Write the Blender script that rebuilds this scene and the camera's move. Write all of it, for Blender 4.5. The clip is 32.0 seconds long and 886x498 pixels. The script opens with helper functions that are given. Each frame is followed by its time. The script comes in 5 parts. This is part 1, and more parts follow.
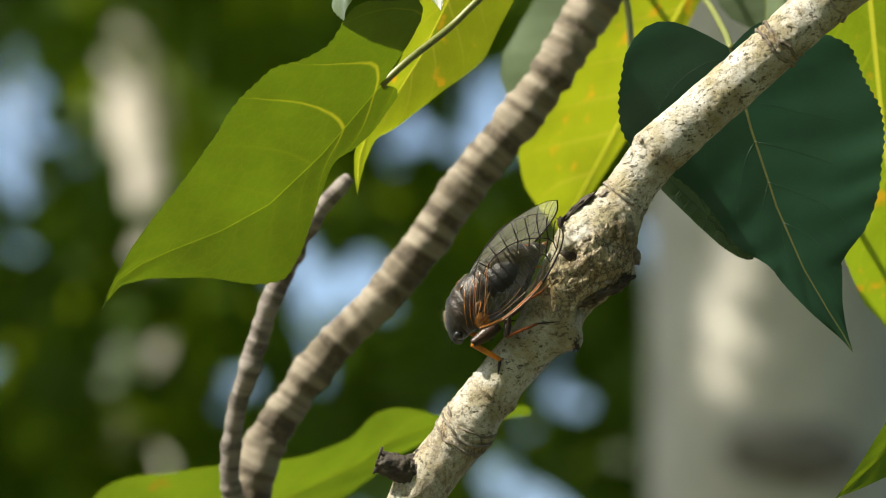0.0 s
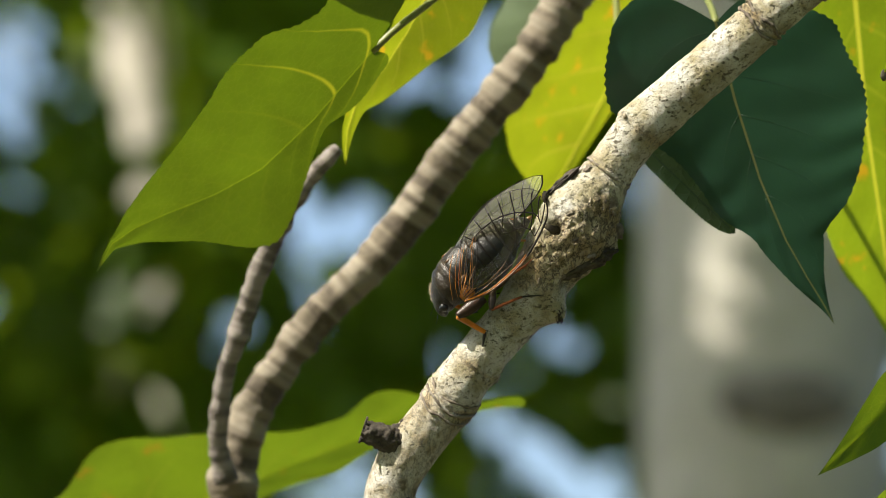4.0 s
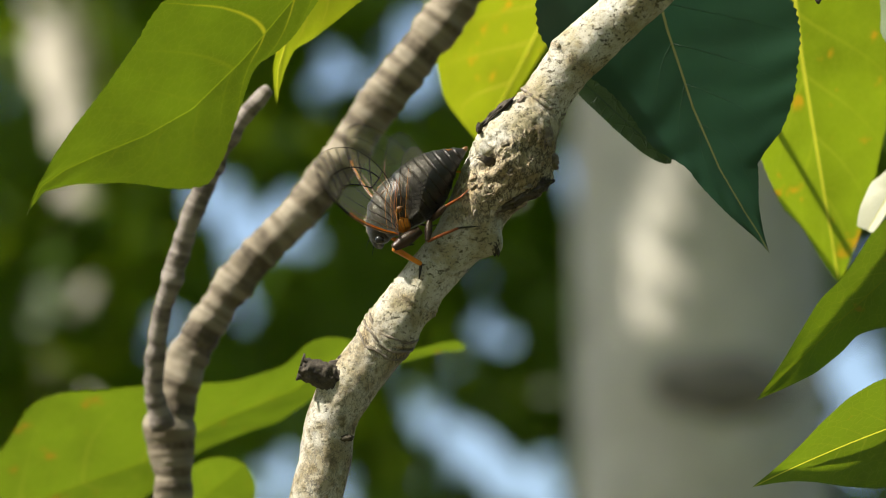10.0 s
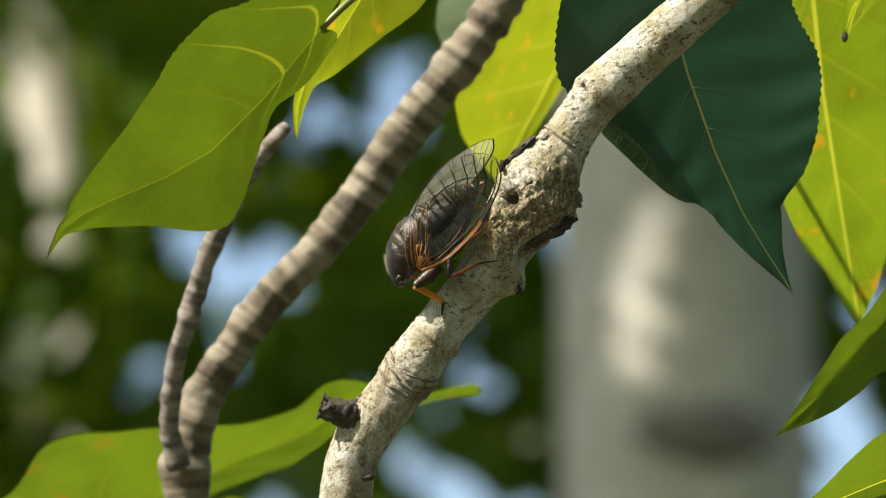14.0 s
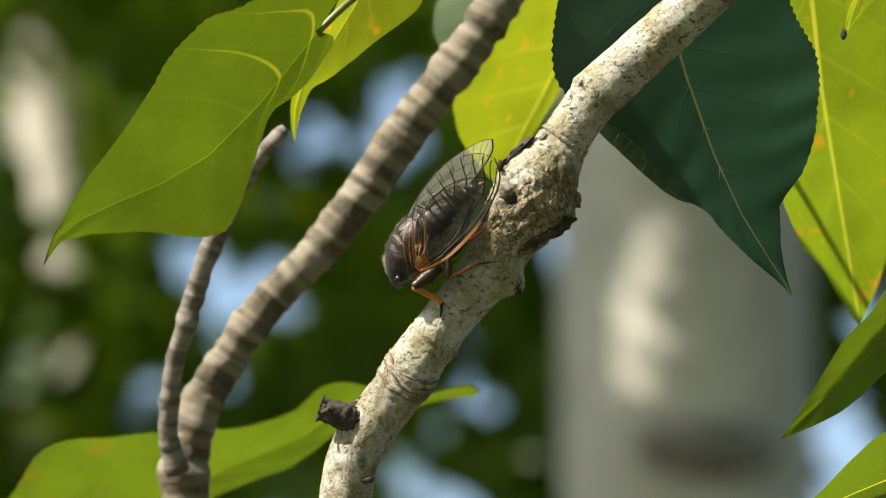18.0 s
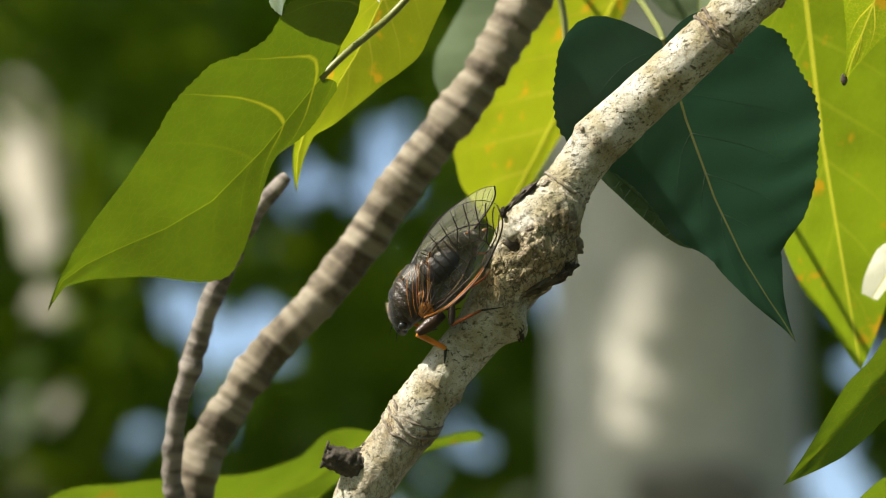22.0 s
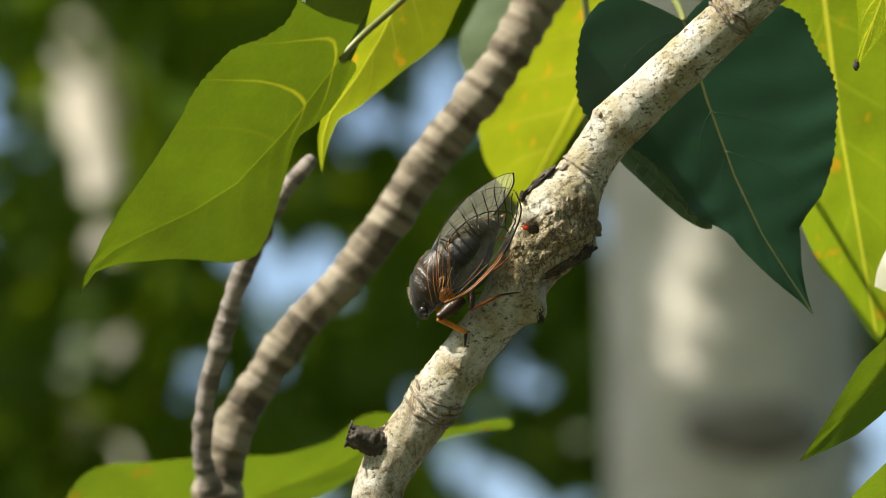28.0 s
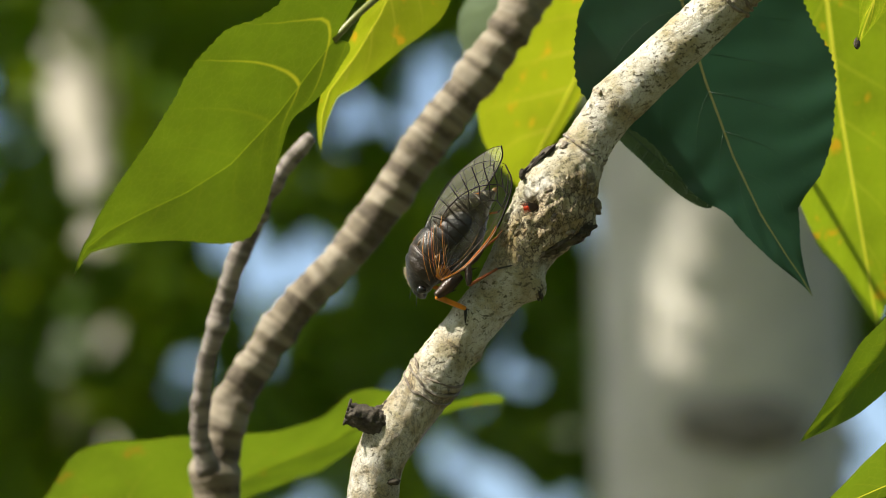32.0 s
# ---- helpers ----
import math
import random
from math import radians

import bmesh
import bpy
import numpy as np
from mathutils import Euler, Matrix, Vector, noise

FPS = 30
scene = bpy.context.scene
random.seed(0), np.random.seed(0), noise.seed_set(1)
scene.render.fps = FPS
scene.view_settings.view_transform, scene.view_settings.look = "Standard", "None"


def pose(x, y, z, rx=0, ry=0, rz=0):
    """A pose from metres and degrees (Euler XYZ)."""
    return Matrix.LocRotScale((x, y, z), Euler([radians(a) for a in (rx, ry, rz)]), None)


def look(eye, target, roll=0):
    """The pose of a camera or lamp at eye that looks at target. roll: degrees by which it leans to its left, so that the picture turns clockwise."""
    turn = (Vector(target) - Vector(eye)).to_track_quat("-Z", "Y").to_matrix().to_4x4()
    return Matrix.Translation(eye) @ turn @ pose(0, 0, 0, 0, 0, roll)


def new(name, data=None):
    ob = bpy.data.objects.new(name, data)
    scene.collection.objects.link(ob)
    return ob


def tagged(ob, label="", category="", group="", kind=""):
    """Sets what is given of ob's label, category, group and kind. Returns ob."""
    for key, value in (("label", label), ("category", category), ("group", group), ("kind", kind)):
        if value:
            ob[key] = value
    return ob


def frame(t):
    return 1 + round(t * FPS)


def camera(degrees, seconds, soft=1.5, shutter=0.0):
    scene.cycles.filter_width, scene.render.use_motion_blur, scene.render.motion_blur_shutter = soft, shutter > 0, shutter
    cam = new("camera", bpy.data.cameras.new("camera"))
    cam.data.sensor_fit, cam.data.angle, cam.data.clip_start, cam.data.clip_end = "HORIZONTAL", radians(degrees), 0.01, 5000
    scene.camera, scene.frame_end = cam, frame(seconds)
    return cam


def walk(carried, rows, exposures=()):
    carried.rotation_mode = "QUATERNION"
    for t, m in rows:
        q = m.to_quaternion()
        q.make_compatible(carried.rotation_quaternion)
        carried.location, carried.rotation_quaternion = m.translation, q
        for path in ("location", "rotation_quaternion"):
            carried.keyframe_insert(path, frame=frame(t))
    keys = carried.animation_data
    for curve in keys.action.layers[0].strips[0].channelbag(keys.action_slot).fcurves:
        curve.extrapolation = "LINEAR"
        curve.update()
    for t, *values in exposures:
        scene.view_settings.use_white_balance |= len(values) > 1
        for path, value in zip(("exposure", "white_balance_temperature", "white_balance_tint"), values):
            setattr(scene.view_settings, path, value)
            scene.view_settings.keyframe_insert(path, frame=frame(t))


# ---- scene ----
# the lens, its focus and the way the camera is held
cam = camera(8.965, 32.0, 0.9, 0.35)
cam.data.dof.use_dof = True
cam.data.dof.focus_distance = 0.997
cam.data.dof.aperture_fstop = 25.0

# the camera's first stand: held at eye height, looking up by twelve degrees
REF = pose(0, -1.0, 1.6, 12, 0, 0)
# seconds, place (x right, y forward, z up, metres) and turn (degrees), all seen from that stand
PATH = (
    (0, 0.00280, 0.01083, -0.00044, 90.596, -0.023, 0.844),
    (0.5, 0.00074, 0.01093, -0.00119, 90.554, -0.154, 0.844),
    (1, 0.00135, 0.01180, -0.00371, 90.515, 0.132, 0.792),
    (1.5, 0.00222, 0.01141, -0.00482, 90.578, 0.277, 0.833),
    (2, 0.00372, 0.00998, -0.00572, 90.659, 0.098, 0.801),
    (2.5, 0.00598, 0.00693, -0.00426, 90.514, 0.121, 0.862),
    (3, 0.00723, 0.00285, 0.00003, 90.486, -0.012, 0.836),
    (3.5, 0.00636, -0.00103, 0.00515, 90.415, -0.421, 0.827),
    (4, 0.00509, -0.00321, 0.00559, 89.970, -0.414, 0.819),
    (4.5, 0.00612, -0.00445, 0.00481, 89.945, -0.105, 0.694),
    (6.5, -0.00290, -0.00365, 0.00435, 89.922, -0.708, 0.308),
    (7, -0.00347, -0.00318, 0.00308, 90.004, -0.616, 0.159),
    (7.5, -0.00151, -0.00249, 0.00202, 89.914, -0.471, -0.165),
    (8, 0.00071, -0.00192, 0.00250, 89.965, -0.554, -0.112),
    (8.5, 0.00083, -0.00155, 0.00225, 89.957, -0.353, -0.023),
    (9, 0.00051, 0.00055, -0.00006, 90.002, -0.050, 0.028),
    (9.5, 0.00204, 0.00302, -0.00249, 90.081, 0.140, 0.065),
    (10, 0.00389, 0.00560, -0.00690, 90.014, 0.740, 0.100),
    (10.5, 0.00324, 0.00748, -0.00878, 90.217, 0.662, 0.090),
    (11, 0.00089, 0.00837, -0.00880, 90.273, 0.623, 0.030),
    (11.5, -0.00248, 0.00815, -0.00484, 90.361, 0.120, -0.074),
    (12, -0.00622, 0.00809, -0.00257, 90.179, -0.189, -0.199),
    (12.5, -0.00659, 0.00868, -0.00229, 90.225, -0.303, -0.247),
    (13, -0.00555, 0.01055, -0.00525, 90.314, 0.089, -0.218),
    (13.5, -0.00353, 0.01184, -0.00819, 90.367, 0.512, -0.107),
    (14, -0.00392, 0.01272, -0.00857, 90.502, 0.478, -0.128),
    (14.5, -0.00674, 0.01311, -0.00725, 90.605, 0.269, -0.216),
    (15, -0.00876, 0.01347, -0.00888, 90.476, 0.356, -0.312),
    (15.5, -0.00855, 0.01264, -0.00903, 90.549, 0.327, -0.382),
    (17.5, -0.00707, 0.01586, -0.01019, 90.723, 0.508, -0.271),
    (18, -0.00381, 0.01688, -0.01211, 90.721, 0.835, -0.130),
    (18.5, -0.00020, 0.01876, -0.01534, 90.827, 1.431, 0.057),
    (19, 0.00191, 0.02016, -0.01738, 91.005, 1.851, 0.231),
    (19.5, 0.00006, 0.02018, -0.01650, 91.560, 0.954, 0.169),
    (20, -0.00407, 0.02046, -0.01653, 91.134, 0.932, 0.137),
    (20.5, -0.00692, 0.01981, -0.01618, 91.237, 0.860, -0.064),
    (21, -0.00772, 0.01816, -0.01511, 91.313, 0.788, -0.479),
    (21.5, -0.00803, 0.01582, -0.01358, 91.284, 0.963, -0.441),
    (22, -0.00646, 0.01272, -0.01166, 91.164, 1.084, -0.249),
    (22.5, -0.00399, 0.00835, -0.00920, 90.938, 1.008, -0.319),
    (23, -0.00291, 0.00439, -0.00665, 90.727, 0.950, 0.201),
    (23.5, -0.00146, -0.00106, -0.00209, 90.877, 0.470, 0.213),
    (24, 0.00318, -0.00545, 0.00240, 90.903, 0.607, -0.027),
    (24.5, 0.00772, -0.00875, 0.00461, 90.801, 0.746, -0.183),
    (25, 0.00681, -0.01059, 0.00480, 90.748, 0.776, 0.073),
    (25.5, 0.00542, -0.01099, 0.00345, 90.442, 0.800, 0.106),
    (27.5, 0.00303, -0.00897, -0.00208, 90.528, 1.188, 0.346),
    (28, 0.00108, -0.00740, -0.00260, 90.459, 1.304, 0.389),
    (28.5, -0.00158, -0.00644, -0.00345, 90.388, 1.178, 0.414),
    (29, -0.00522, -0.00621, -0.00409, 90.321, 1.078, 0.478),
    (29.5, -0.00785, -0.00666, -0.00262, 90.296, 0.777, 0.420),
    (30, -0.00781, -0.00663, -0.00223, 90.314, 0.469, 0.304),
    (30.5, -0.00605, -0.00679, -0.00308, 90.379, 0.753, 0.289),
    (31, -0.00339, -0.00640, -0.00316, 90.350, 0.849, 0.146),
    (31.5, -0.00153, -0.00593, -0.00437, 90.340, 0.965, 0.192),
    (32, -0.00094, -0.00517, -0.00604, 90.432, 1.143, 0.271),
)
walk(cam, [(t, REF @ pose(x, y, z, a, b, c)) for t, x, y, z, a, b, c in PATH], ((0, 1.05, 6500, 8), (32, 1.05, 6500, 8)))

# ---- sky and sun ----
SUN_TO = (REF.to_3x3() @ Vector((-0.575, -0.14, 0.795))).normalized()
world = bpy.data.worlds.new("sky")
scene.world = world
world.use_nodes = True
wn = world.node_tree
sky = wn.nodes.new("ShaderNodeTexSky")
sky.sky_type, sky.sun_disc = "NISHITA", False
sky.dust_density, sky.air_density = 2.4, 1.0
sky.sun_elevation = math.asin(SUN_TO.z)
sky.sun_rotation = math.atan2(SUN_TO.x, SUN_TO.y)
wn.links.new(sky.outputs[0], wn.nodes["Background"].inputs[0])
wn.nodes["Background"].inputs[1].default_value = 0.105
sun = new("sun", bpy.data.lights.new("sun", "SUN"))
sun.data.energy, sun.data.angle, sun.data.color = 5.0, radians(0.53), (1.0, 0.92, 0.79)
sun.matrix_world = look(SUN_TO * 40, (0, 0, 0))

# ---- materials ----


def material(name, rough=0.6, base=(0.5, 0.5, 0.5)):
    m = bpy.data.materials.new(name)
    m.use_nodes = True
    b = m.node_tree.nodes["Principled BSDF"]
    b.inputs["Base Color"].default_value = (*base, 1)
    b.inputs["Roughness"].default_value = rough
    return m, m.node_tree, b


def node(nt, kind, **sets):
    n = nt.nodes.new(kind)
    for key, value in sets.items():
        if key in n.inputs:
            n.inputs[key].default_value = value
    return n


def noise_tex(nt, scale, detail=4.0, rough=0.55, stretch=None):
    co = nt.nodes.new("ShaderNodeTexCoord")
    n = node(nt, "ShaderNodeTexNoise", Scale=scale, Detail=detail, Roughness=rough)
    if stretch:
        mp = nt.nodes.new("ShaderNodeMapping")
        mp.inputs["Scale"].default_value = stretch
        nt.links.new(co.outputs["Object"], mp.inputs[0])
        nt.links.new(mp.outputs[0], n.inputs["Vector"])
    else:
        nt.links.new(co.outputs["Object"], n.inputs["Vector"])
    return n


def ramp(nt, source, stops):
    r = nt.nodes.new("ShaderNodeValToRGB")
    while len(r.color_ramp.elements) < len(stops):
        r.color_ramp.elements.new(0.5)
    for e, (p, c) in zip(r.color_ramp.elements, stops):
        e.position, e.color = p, (*c, 1)
    nt.links.new(source, r.inputs[0])
    return r


def mix(nt, fac, a, b, mode="MIX"):
    m = nt.nodes.new("ShaderNodeMix")
    m.data_type, m.blend_type = "RGBA", mode
    for value, slot in ((fac, 0), (a, 6), (b, 7)):
        if isinstance(value, (int, float)):
            m.inputs[slot].default_value = value
        elif isinstance(value, tuple):
            m.inputs[slot].default_value = (*value, 1)
        else:
            nt.links.new(value, m.inputs[slot])
    return m.outputs[2]


def bump(nt, b, height, strength, distance):
    n = node(nt, "ShaderNodeBump", Strength=strength, Distance=distance)
    nt.links.new(height, n.inputs["Height"])
    nt.links.new(n.outputs[0], b.inputs["Normal"])


def bark_material(name, pale, tint, grey, spot, spots=0.40, grain=900.0, relief=0.0005):
    """Thin aspen bark: chalky bloom over cream and olive, clustered dark pores, flakes and fine cracks."""
    m, nt, b = material(name, 0.85)
    big = noise_tex(nt, min(110, grain * 0.13), 5, 0.65)
    mid = noise_tex(nt, min(520, grain * 0.5), 5, 0.7)
    fine = noise_tex(nt, grain, 4, 0.75)
    patch = noise_tex(nt, grain * 0.22, 2, 0.5)
    flake = noise_tex(nt, grain * 0.62, 5, 0.7, (1.0, 1.0, 0.6))
    base = mix(nt, ramp(nt, big.outputs[0], [(0.40, (0, 0, 0)), (0.56, (1, 1, 1))]).outputs[0], pale, tint)
    base = mix(nt, ramp(nt, mid.outputs[0], [(0.48, (0, 0, 0)), (0.66, (0.85, 0.85, 0.85))]).outputs[0], base, grey)
    base = mix(nt, ramp(nt, flake.outputs[0], [(0.55, (0, 0, 0)), (0.63, (0.8, 0.8, 0.8))]).outputs[0], base, tuple(min(0.85, 1.22 * c) for c in pale))
    dots = ramp(nt, fine.outputs[0], [(spots - 0.05, (1, 1, 1)), (spots + 0.03, (0, 0, 0))])
    where = ramp(nt, patch.outputs[0], [(0.38, (0.1, 0.1, 0.1)), (0.60, (1, 1, 1))])
    dots = mix(nt, 1.0, dots.outputs[0], where.outputs[0], "MULTIPLY")
    base = mix(nt, dots, base, spot)
    nt.links.new(base, b.inputs["Base Color"])
    both = mix(nt, 0.45, mid.outputs[0], fine.outputs[0])
    both = mix(nt, 0.45, both, flake.outputs[0])
    bump(nt, b, both, 1.0, relief)
    return m


def banded_material(name, pale, mid, dark, density=1.0):
    """Bark ringed by old bud scars: irregular pale and dark bands across the length (UV: millimetres along, turn)."""
    m, nt, b = material(name, 0.85)
    co = nt.nodes.new("ShaderNodeUVMap")

    def bands(kx, ky, detail):
        mp = nt.nodes.new("ShaderNodeMapping")
        mp.inputs["Scale"].default_value = (kx, ky, 1)
        nt.links.new(co.outputs[0], mp.inputs[0])
        n = node(nt, "ShaderNodeTexNoise", Scale=1.0, Detail=detail, Roughness=0.55)
        nt.links.new(mp.outputs[0], n.inputs["Vector"])
        return n
    wide = bands(0.27 * density, 0.16, 1.5)
    thin = bands(0.62 * density, 0.35, 3.0)
    grain = noise_tex(nt, 700, 4, 0.7)
    c = ramp(nt, wide.outputs[0], [(0.40, dark), (0.48, mid), (0.57, pale)]).outputs[0]
    c = mix(nt, ramp(nt, thin.outputs[0], [(0.52, (0, 0, 0)), (0.70, (0.5, 0.5, 0.5))]).outputs[0], c, dark)
    c = mix(nt, ramp(nt, grain.outputs[0], [(0.45, (0, 0, 0)), (0.75, (0.6, 0.6, 0.6))]).outputs[0], c, tuple(min(0.8, 1.5 * v) for v in mid))
    nt.links.new(c, b.inputs["Base Color"])
    bump(nt, b, mix(nt, 0.5, thin.outputs[0], grain.outputs[0]), 0.8, 0.0006)
    return m


def branch_bark(name):
    """The main branch: chalky bloom over olive-tan skin with dashes of dark lenticels; the attribute age turns it tan and cracked."""
    m, nt, b = material(name, 0.82)
    at_ = nt.nodes.new("ShaderNodeAttribute")
    at_.attribute_name = "age"
    big, mid = noise_tex(nt, 150, 5, 0.62), noise_tex(nt, 620, 5, 0.68)
    fine, dash = noise_tex(nt, 2400, 4, 0.7), noise_tex(nt, 1500, 3, 0.6, (0.7, 0.9, 1.0))
    patch, crack = noise_tex(nt, 330, 3, 0.55), noise_tex(nt, 520, 6, 0.72, (1.25, 1.0, 0.8))
    young = mix(nt, ramp(nt, big.outputs[0], [(0.38, (0, 0, 0)), (0.60, (1, 1, 1))]).outputs[0], (0.62, 0.60, 0.545), (0.355, 0.31, 0.19))
    young = mix(nt, ramp(nt, mid.outputs[0], [(0.51, (0, 0, 0)), (0.68, (0.8, 0.8, 0.8))]).outputs[0], young, (0.25, 0.21, 0.115))
    aged = mix(nt, ramp(nt, big.outputs[0], [(0.36, (0, 0, 0)), (0.60, (1, 1, 1))]).outputs[0], (0.54, 0.47, 0.34), (0.31, 0.235, 0.125))
    aged = mix(nt, ramp(nt, mid.outputs[0], [(0.50, (0, 0, 0)), (0.66, (0.8, 0.8, 0.8))]).outputs[0], aged, (0.16, 0.115, 0.062))
    aged = mix(nt, ramp(nt, crack.outputs[0], [(0.46, (0, 0, 0)), (0.49, (1, 1, 1)), (0.51, (1, 1, 1)), (0.54, (0, 0, 0))]).outputs[0], aged, (0.045, 0.032, 0.02))
    c = mix(nt, at_.outputs["Fac"], young, aged)
    marks = ramp(nt, dash.outputs[0], [(0.57, (0, 0, 0)), (0.62, (1, 1, 1))])
    where = ramp(nt, patch.outputs[0], [(0.40, (0.08, 0.08, 0.08)), (0.56, (0.95, 0.95, 0.95))])
    marks = mix(nt, 1.0, marks.outputs[0], where.outputs[0], "MULTIPLY")
    marks = mix(nt, at_.outputs["Fac"], marks, mix(nt, 0.8, marks, (0.0, 0.0, 0.0)))
    c = mix(nt, marks, c, (0.085, 0.072, 0.040))
    pores = ramp(nt, fine.outputs[0], [(0.37, (0.75, 0.75, 0.75)), (0.43, (0, 0, 0))])
    c = mix(nt, pores.outputs[0], c, (0.10, 0.085, 0.06))
    nt.links.new(c, b.inputs["Base Color"])
    h = mix(nt, 0.40, mid.outputs[0], fine.outputs[0])
    h = mix(nt, 0.45, h, crack.outputs[0])
    h = mix(nt, marks, h, (0.2, 0.2, 0.2))
    bump(nt, b, h, 1.0, 0.0015)
    return m


BARK = branch_bark("pale_bark")
KNOT = bark_material("knot_bark", (0.52, 0.46, 0.36), (0.26, 0.19, 0.105), (0.38, 0.305, 0.20), (0.05, 0.036, 0.022), 0.46, 1700, 0.0010)
RING = bark_material("ring_bark", (0.20, 0.165, 0.13), (0.12, 0.095, 0.07), (0.30, 0.27, 0.23), (0.03, 0.024, 0.018), 0.42)
DARK = bark_material("dead_bark_and_shade", (0.055, 0.044, 0.032), (0.026, 0.020, 0.014), (0.095, 0.078, 0.056), (0.015, 0.010, 0.007), 0.45)
SCAR = bark_material("band_pale", (0.31, 0.265, 0.215), (0.215, 0.178, 0.138), (0.20, 0.165, 0.135), (0.08, 0.062, 0.05), 0.38)
BANDED = banded_material("banded_bark", (0.235, 0.203, 0.155), (0.142, 0.116, 0.082), (0.066, 0.051, 0.034))
BANDED_TWIG = banded_material("banded_twig", (0.24, 0.212, 0.19), (0.175, 0.15, 0.132), (0.088, 0.074, 0.062), 1.6)
TRUNK = bark_material("trunk_bark", (0.54, 0.52, 0.47), (0.44, 0.42, 0.365), (0.39, 0.372, 0.335), (0.05, 0.045, 0.04), 0.36, 60, 0.004)
PALE_TRUNK = bark_material("birch_white", (0.62, 0.58, 0.52), (0.52, 0.48, 0.42), (0.42, 0.39, 0.35), (0.08, 0.07, 0.06), 0.33, 60, 0.003)
TRUNK_SCAR = bark_material("trunk_scar", (0.17, 0.155, 0.14), (0.11, 0.10, 0.09), (0.22, 0.20, 0.18), (0.05, 0.045, 0.04), 0.36, 60, 0.004)


def leaf_material(name, colour, light, yellow, gloss=0.42, glow=0.55, spots=(0.62, 0.34, 0.012), net_w=0.10, relief=0.25, net_scale=620.0, side=0.30, near=0.0):
    """A living leaf: waxy skin over tissue that lets the sun through; net of small veins, blotches."""
    m, nt, b = material(name, gloss)
    out = nt.nodes["Material Output"]
    big = noise_tex(nt, 55, 3)
    fine = noise_tex(nt, 1500, 3, 0.7)
    co = nt.nodes.new("ShaderNodeTexCoord")
    net = node(nt, "ShaderNodeTexVoronoi", Scale=net_scale)
    net.feature = "DISTANCE_TO_EDGE"
    nt.links.new(co.outputs["Object"], net.inputs["Vector"])
    veins = ramp(nt, net.outputs["Distance"], [(0.0, (1, 1, 1)), (0.055, (0, 0, 0))])
    blot = ramp(nt, big.outputs[0], [(0.40, (0, 0, 0)), (0.70, (1, 1, 1))])
    top = mix(nt, blot.outputs[0], colour, tuple(0.75 * c for c in colour))
    through_ = mix(nt, blot.outputs[0], light, tuple(0.70 * c for c in light))
    through_ = mix(nt, mix(nt, net_w, (0.0, 0.0, 0.0), veins.outputs[0]), through_, yellow)
    # side veins rise in pairs from the midrib: the first coordinate counts them, the second runs from midrib to edge
    co2 = nt.nodes.new("ShaderNodeUVMap")
    xy = nt.nodes.new("ShaderNodeSeparateXYZ")
    nt.links.new(co2.outputs[0], xy.inputs[0])
    pp = node(nt, "ShaderNodeMath")
    pp.operation = "PINGPONG"
    pp.inputs[1].default_value = 0.5
    nt.links.new(xy.outputs[0], pp.inputs[0])
    thin = node(nt, "ShaderNodeMath")
    thin.operation = "MULTIPLY_ADD"
    thin.inputs[1].default_value, thin.inputs[2].default_value = 0.05, 0.0
    nt.links.new(xy.outputs[1], thin.inputs[0])
    gap = node(nt, "ShaderNodeMath")
    gap.operation = "ADD"
    nt.links.new(pp.outputs[0], gap.inputs[0])
    nt.links.new(thin.outputs[0], gap.inputs[1])
    sv = ramp(nt, gap.outputs[0], [(0.02, (1, 1, 1)), (0.065, (0, 0, 0))])
    through_ = mix(nt, mix(nt, side, (0.0, 0.0, 0.0), sv.outputs[0]), through_, tuple(min(1, 1.2 * c) for c in yellow))
    if near:
        low = ramp(nt, mix(nt, 1.0, xy.outputs[0], (0.25, 0.25, 0.25), "MULTIPLY"), [(0.30, (near, near, near)), (0.52, (0, 0, 0))])
        through_ = mix(nt, mix(nt, 1.0, sv.outputs[0], low.outputs[0], "MULTIPLY"), through_, (0.55, 0.50, 0.02))
    if spots:
        sp = noise_tex(nt, 190, 3, 0.5)
        rust = ramp(nt, sp.outputs[0], [(0.63, (0, 0, 0)), (0.70, (1, 1, 1))])
        through_ = mix(nt, mix(nt, 0.85, (0.0, 0.0, 0.0), rust.outputs[0]), through_, spots)
    nt.links.new(top, b.inputs["Base Color"])
    b.inputs["Specular IOR Level"].default_value = 0.5
    tr = nt.nodes.new("ShaderNodeBsdfTranslucent")
    nt.links.new(through_, tr.inputs[0])
    sh = nt.nodes.new("ShaderNodeMixShader")
    sh.inputs[0].default_value = glow
    nt.links.new(b.outputs[0], sh.inputs[1])
    nt.links.new(tr.outputs[0], sh.inputs[2])
    nt.links.new(sh.outputs[0], out.inputs[0])
    both = mix(nt, 0.5, fine.outputs[0], veins.outputs[0])
    bump(nt, b, both, relief, 0.0003)
    return m


LEAF = leaf_material("leaf_green", (0.08, 0.15, 0.03), (0.14, 0.21, 0.006), (0.45, 0.44, 0.04), spots=(0.26, 0.15, 0.008), side=0.10)
LEAF_BRIGHT = leaf_material("leaf_bright", (0.10, 0.17, 0.03), (0.28, 0.385, 0.009), (0.66, 0.66, 0.05), side=0.14)
LEAF_OLIVE = leaf_material("leaf_olive", (0.105, 0.145, 0.02), (0.088, 0.136, 0.003), (0.26, 0.24, 0.012), spots=False, side=0.06, near=0.34)
LEAF_YELLOW = leaf_material("leaf_yellow", (0.11, 0.17, 0.03), (0.31, 0.365, 0.008), (0.55, 0.44, 0.05))
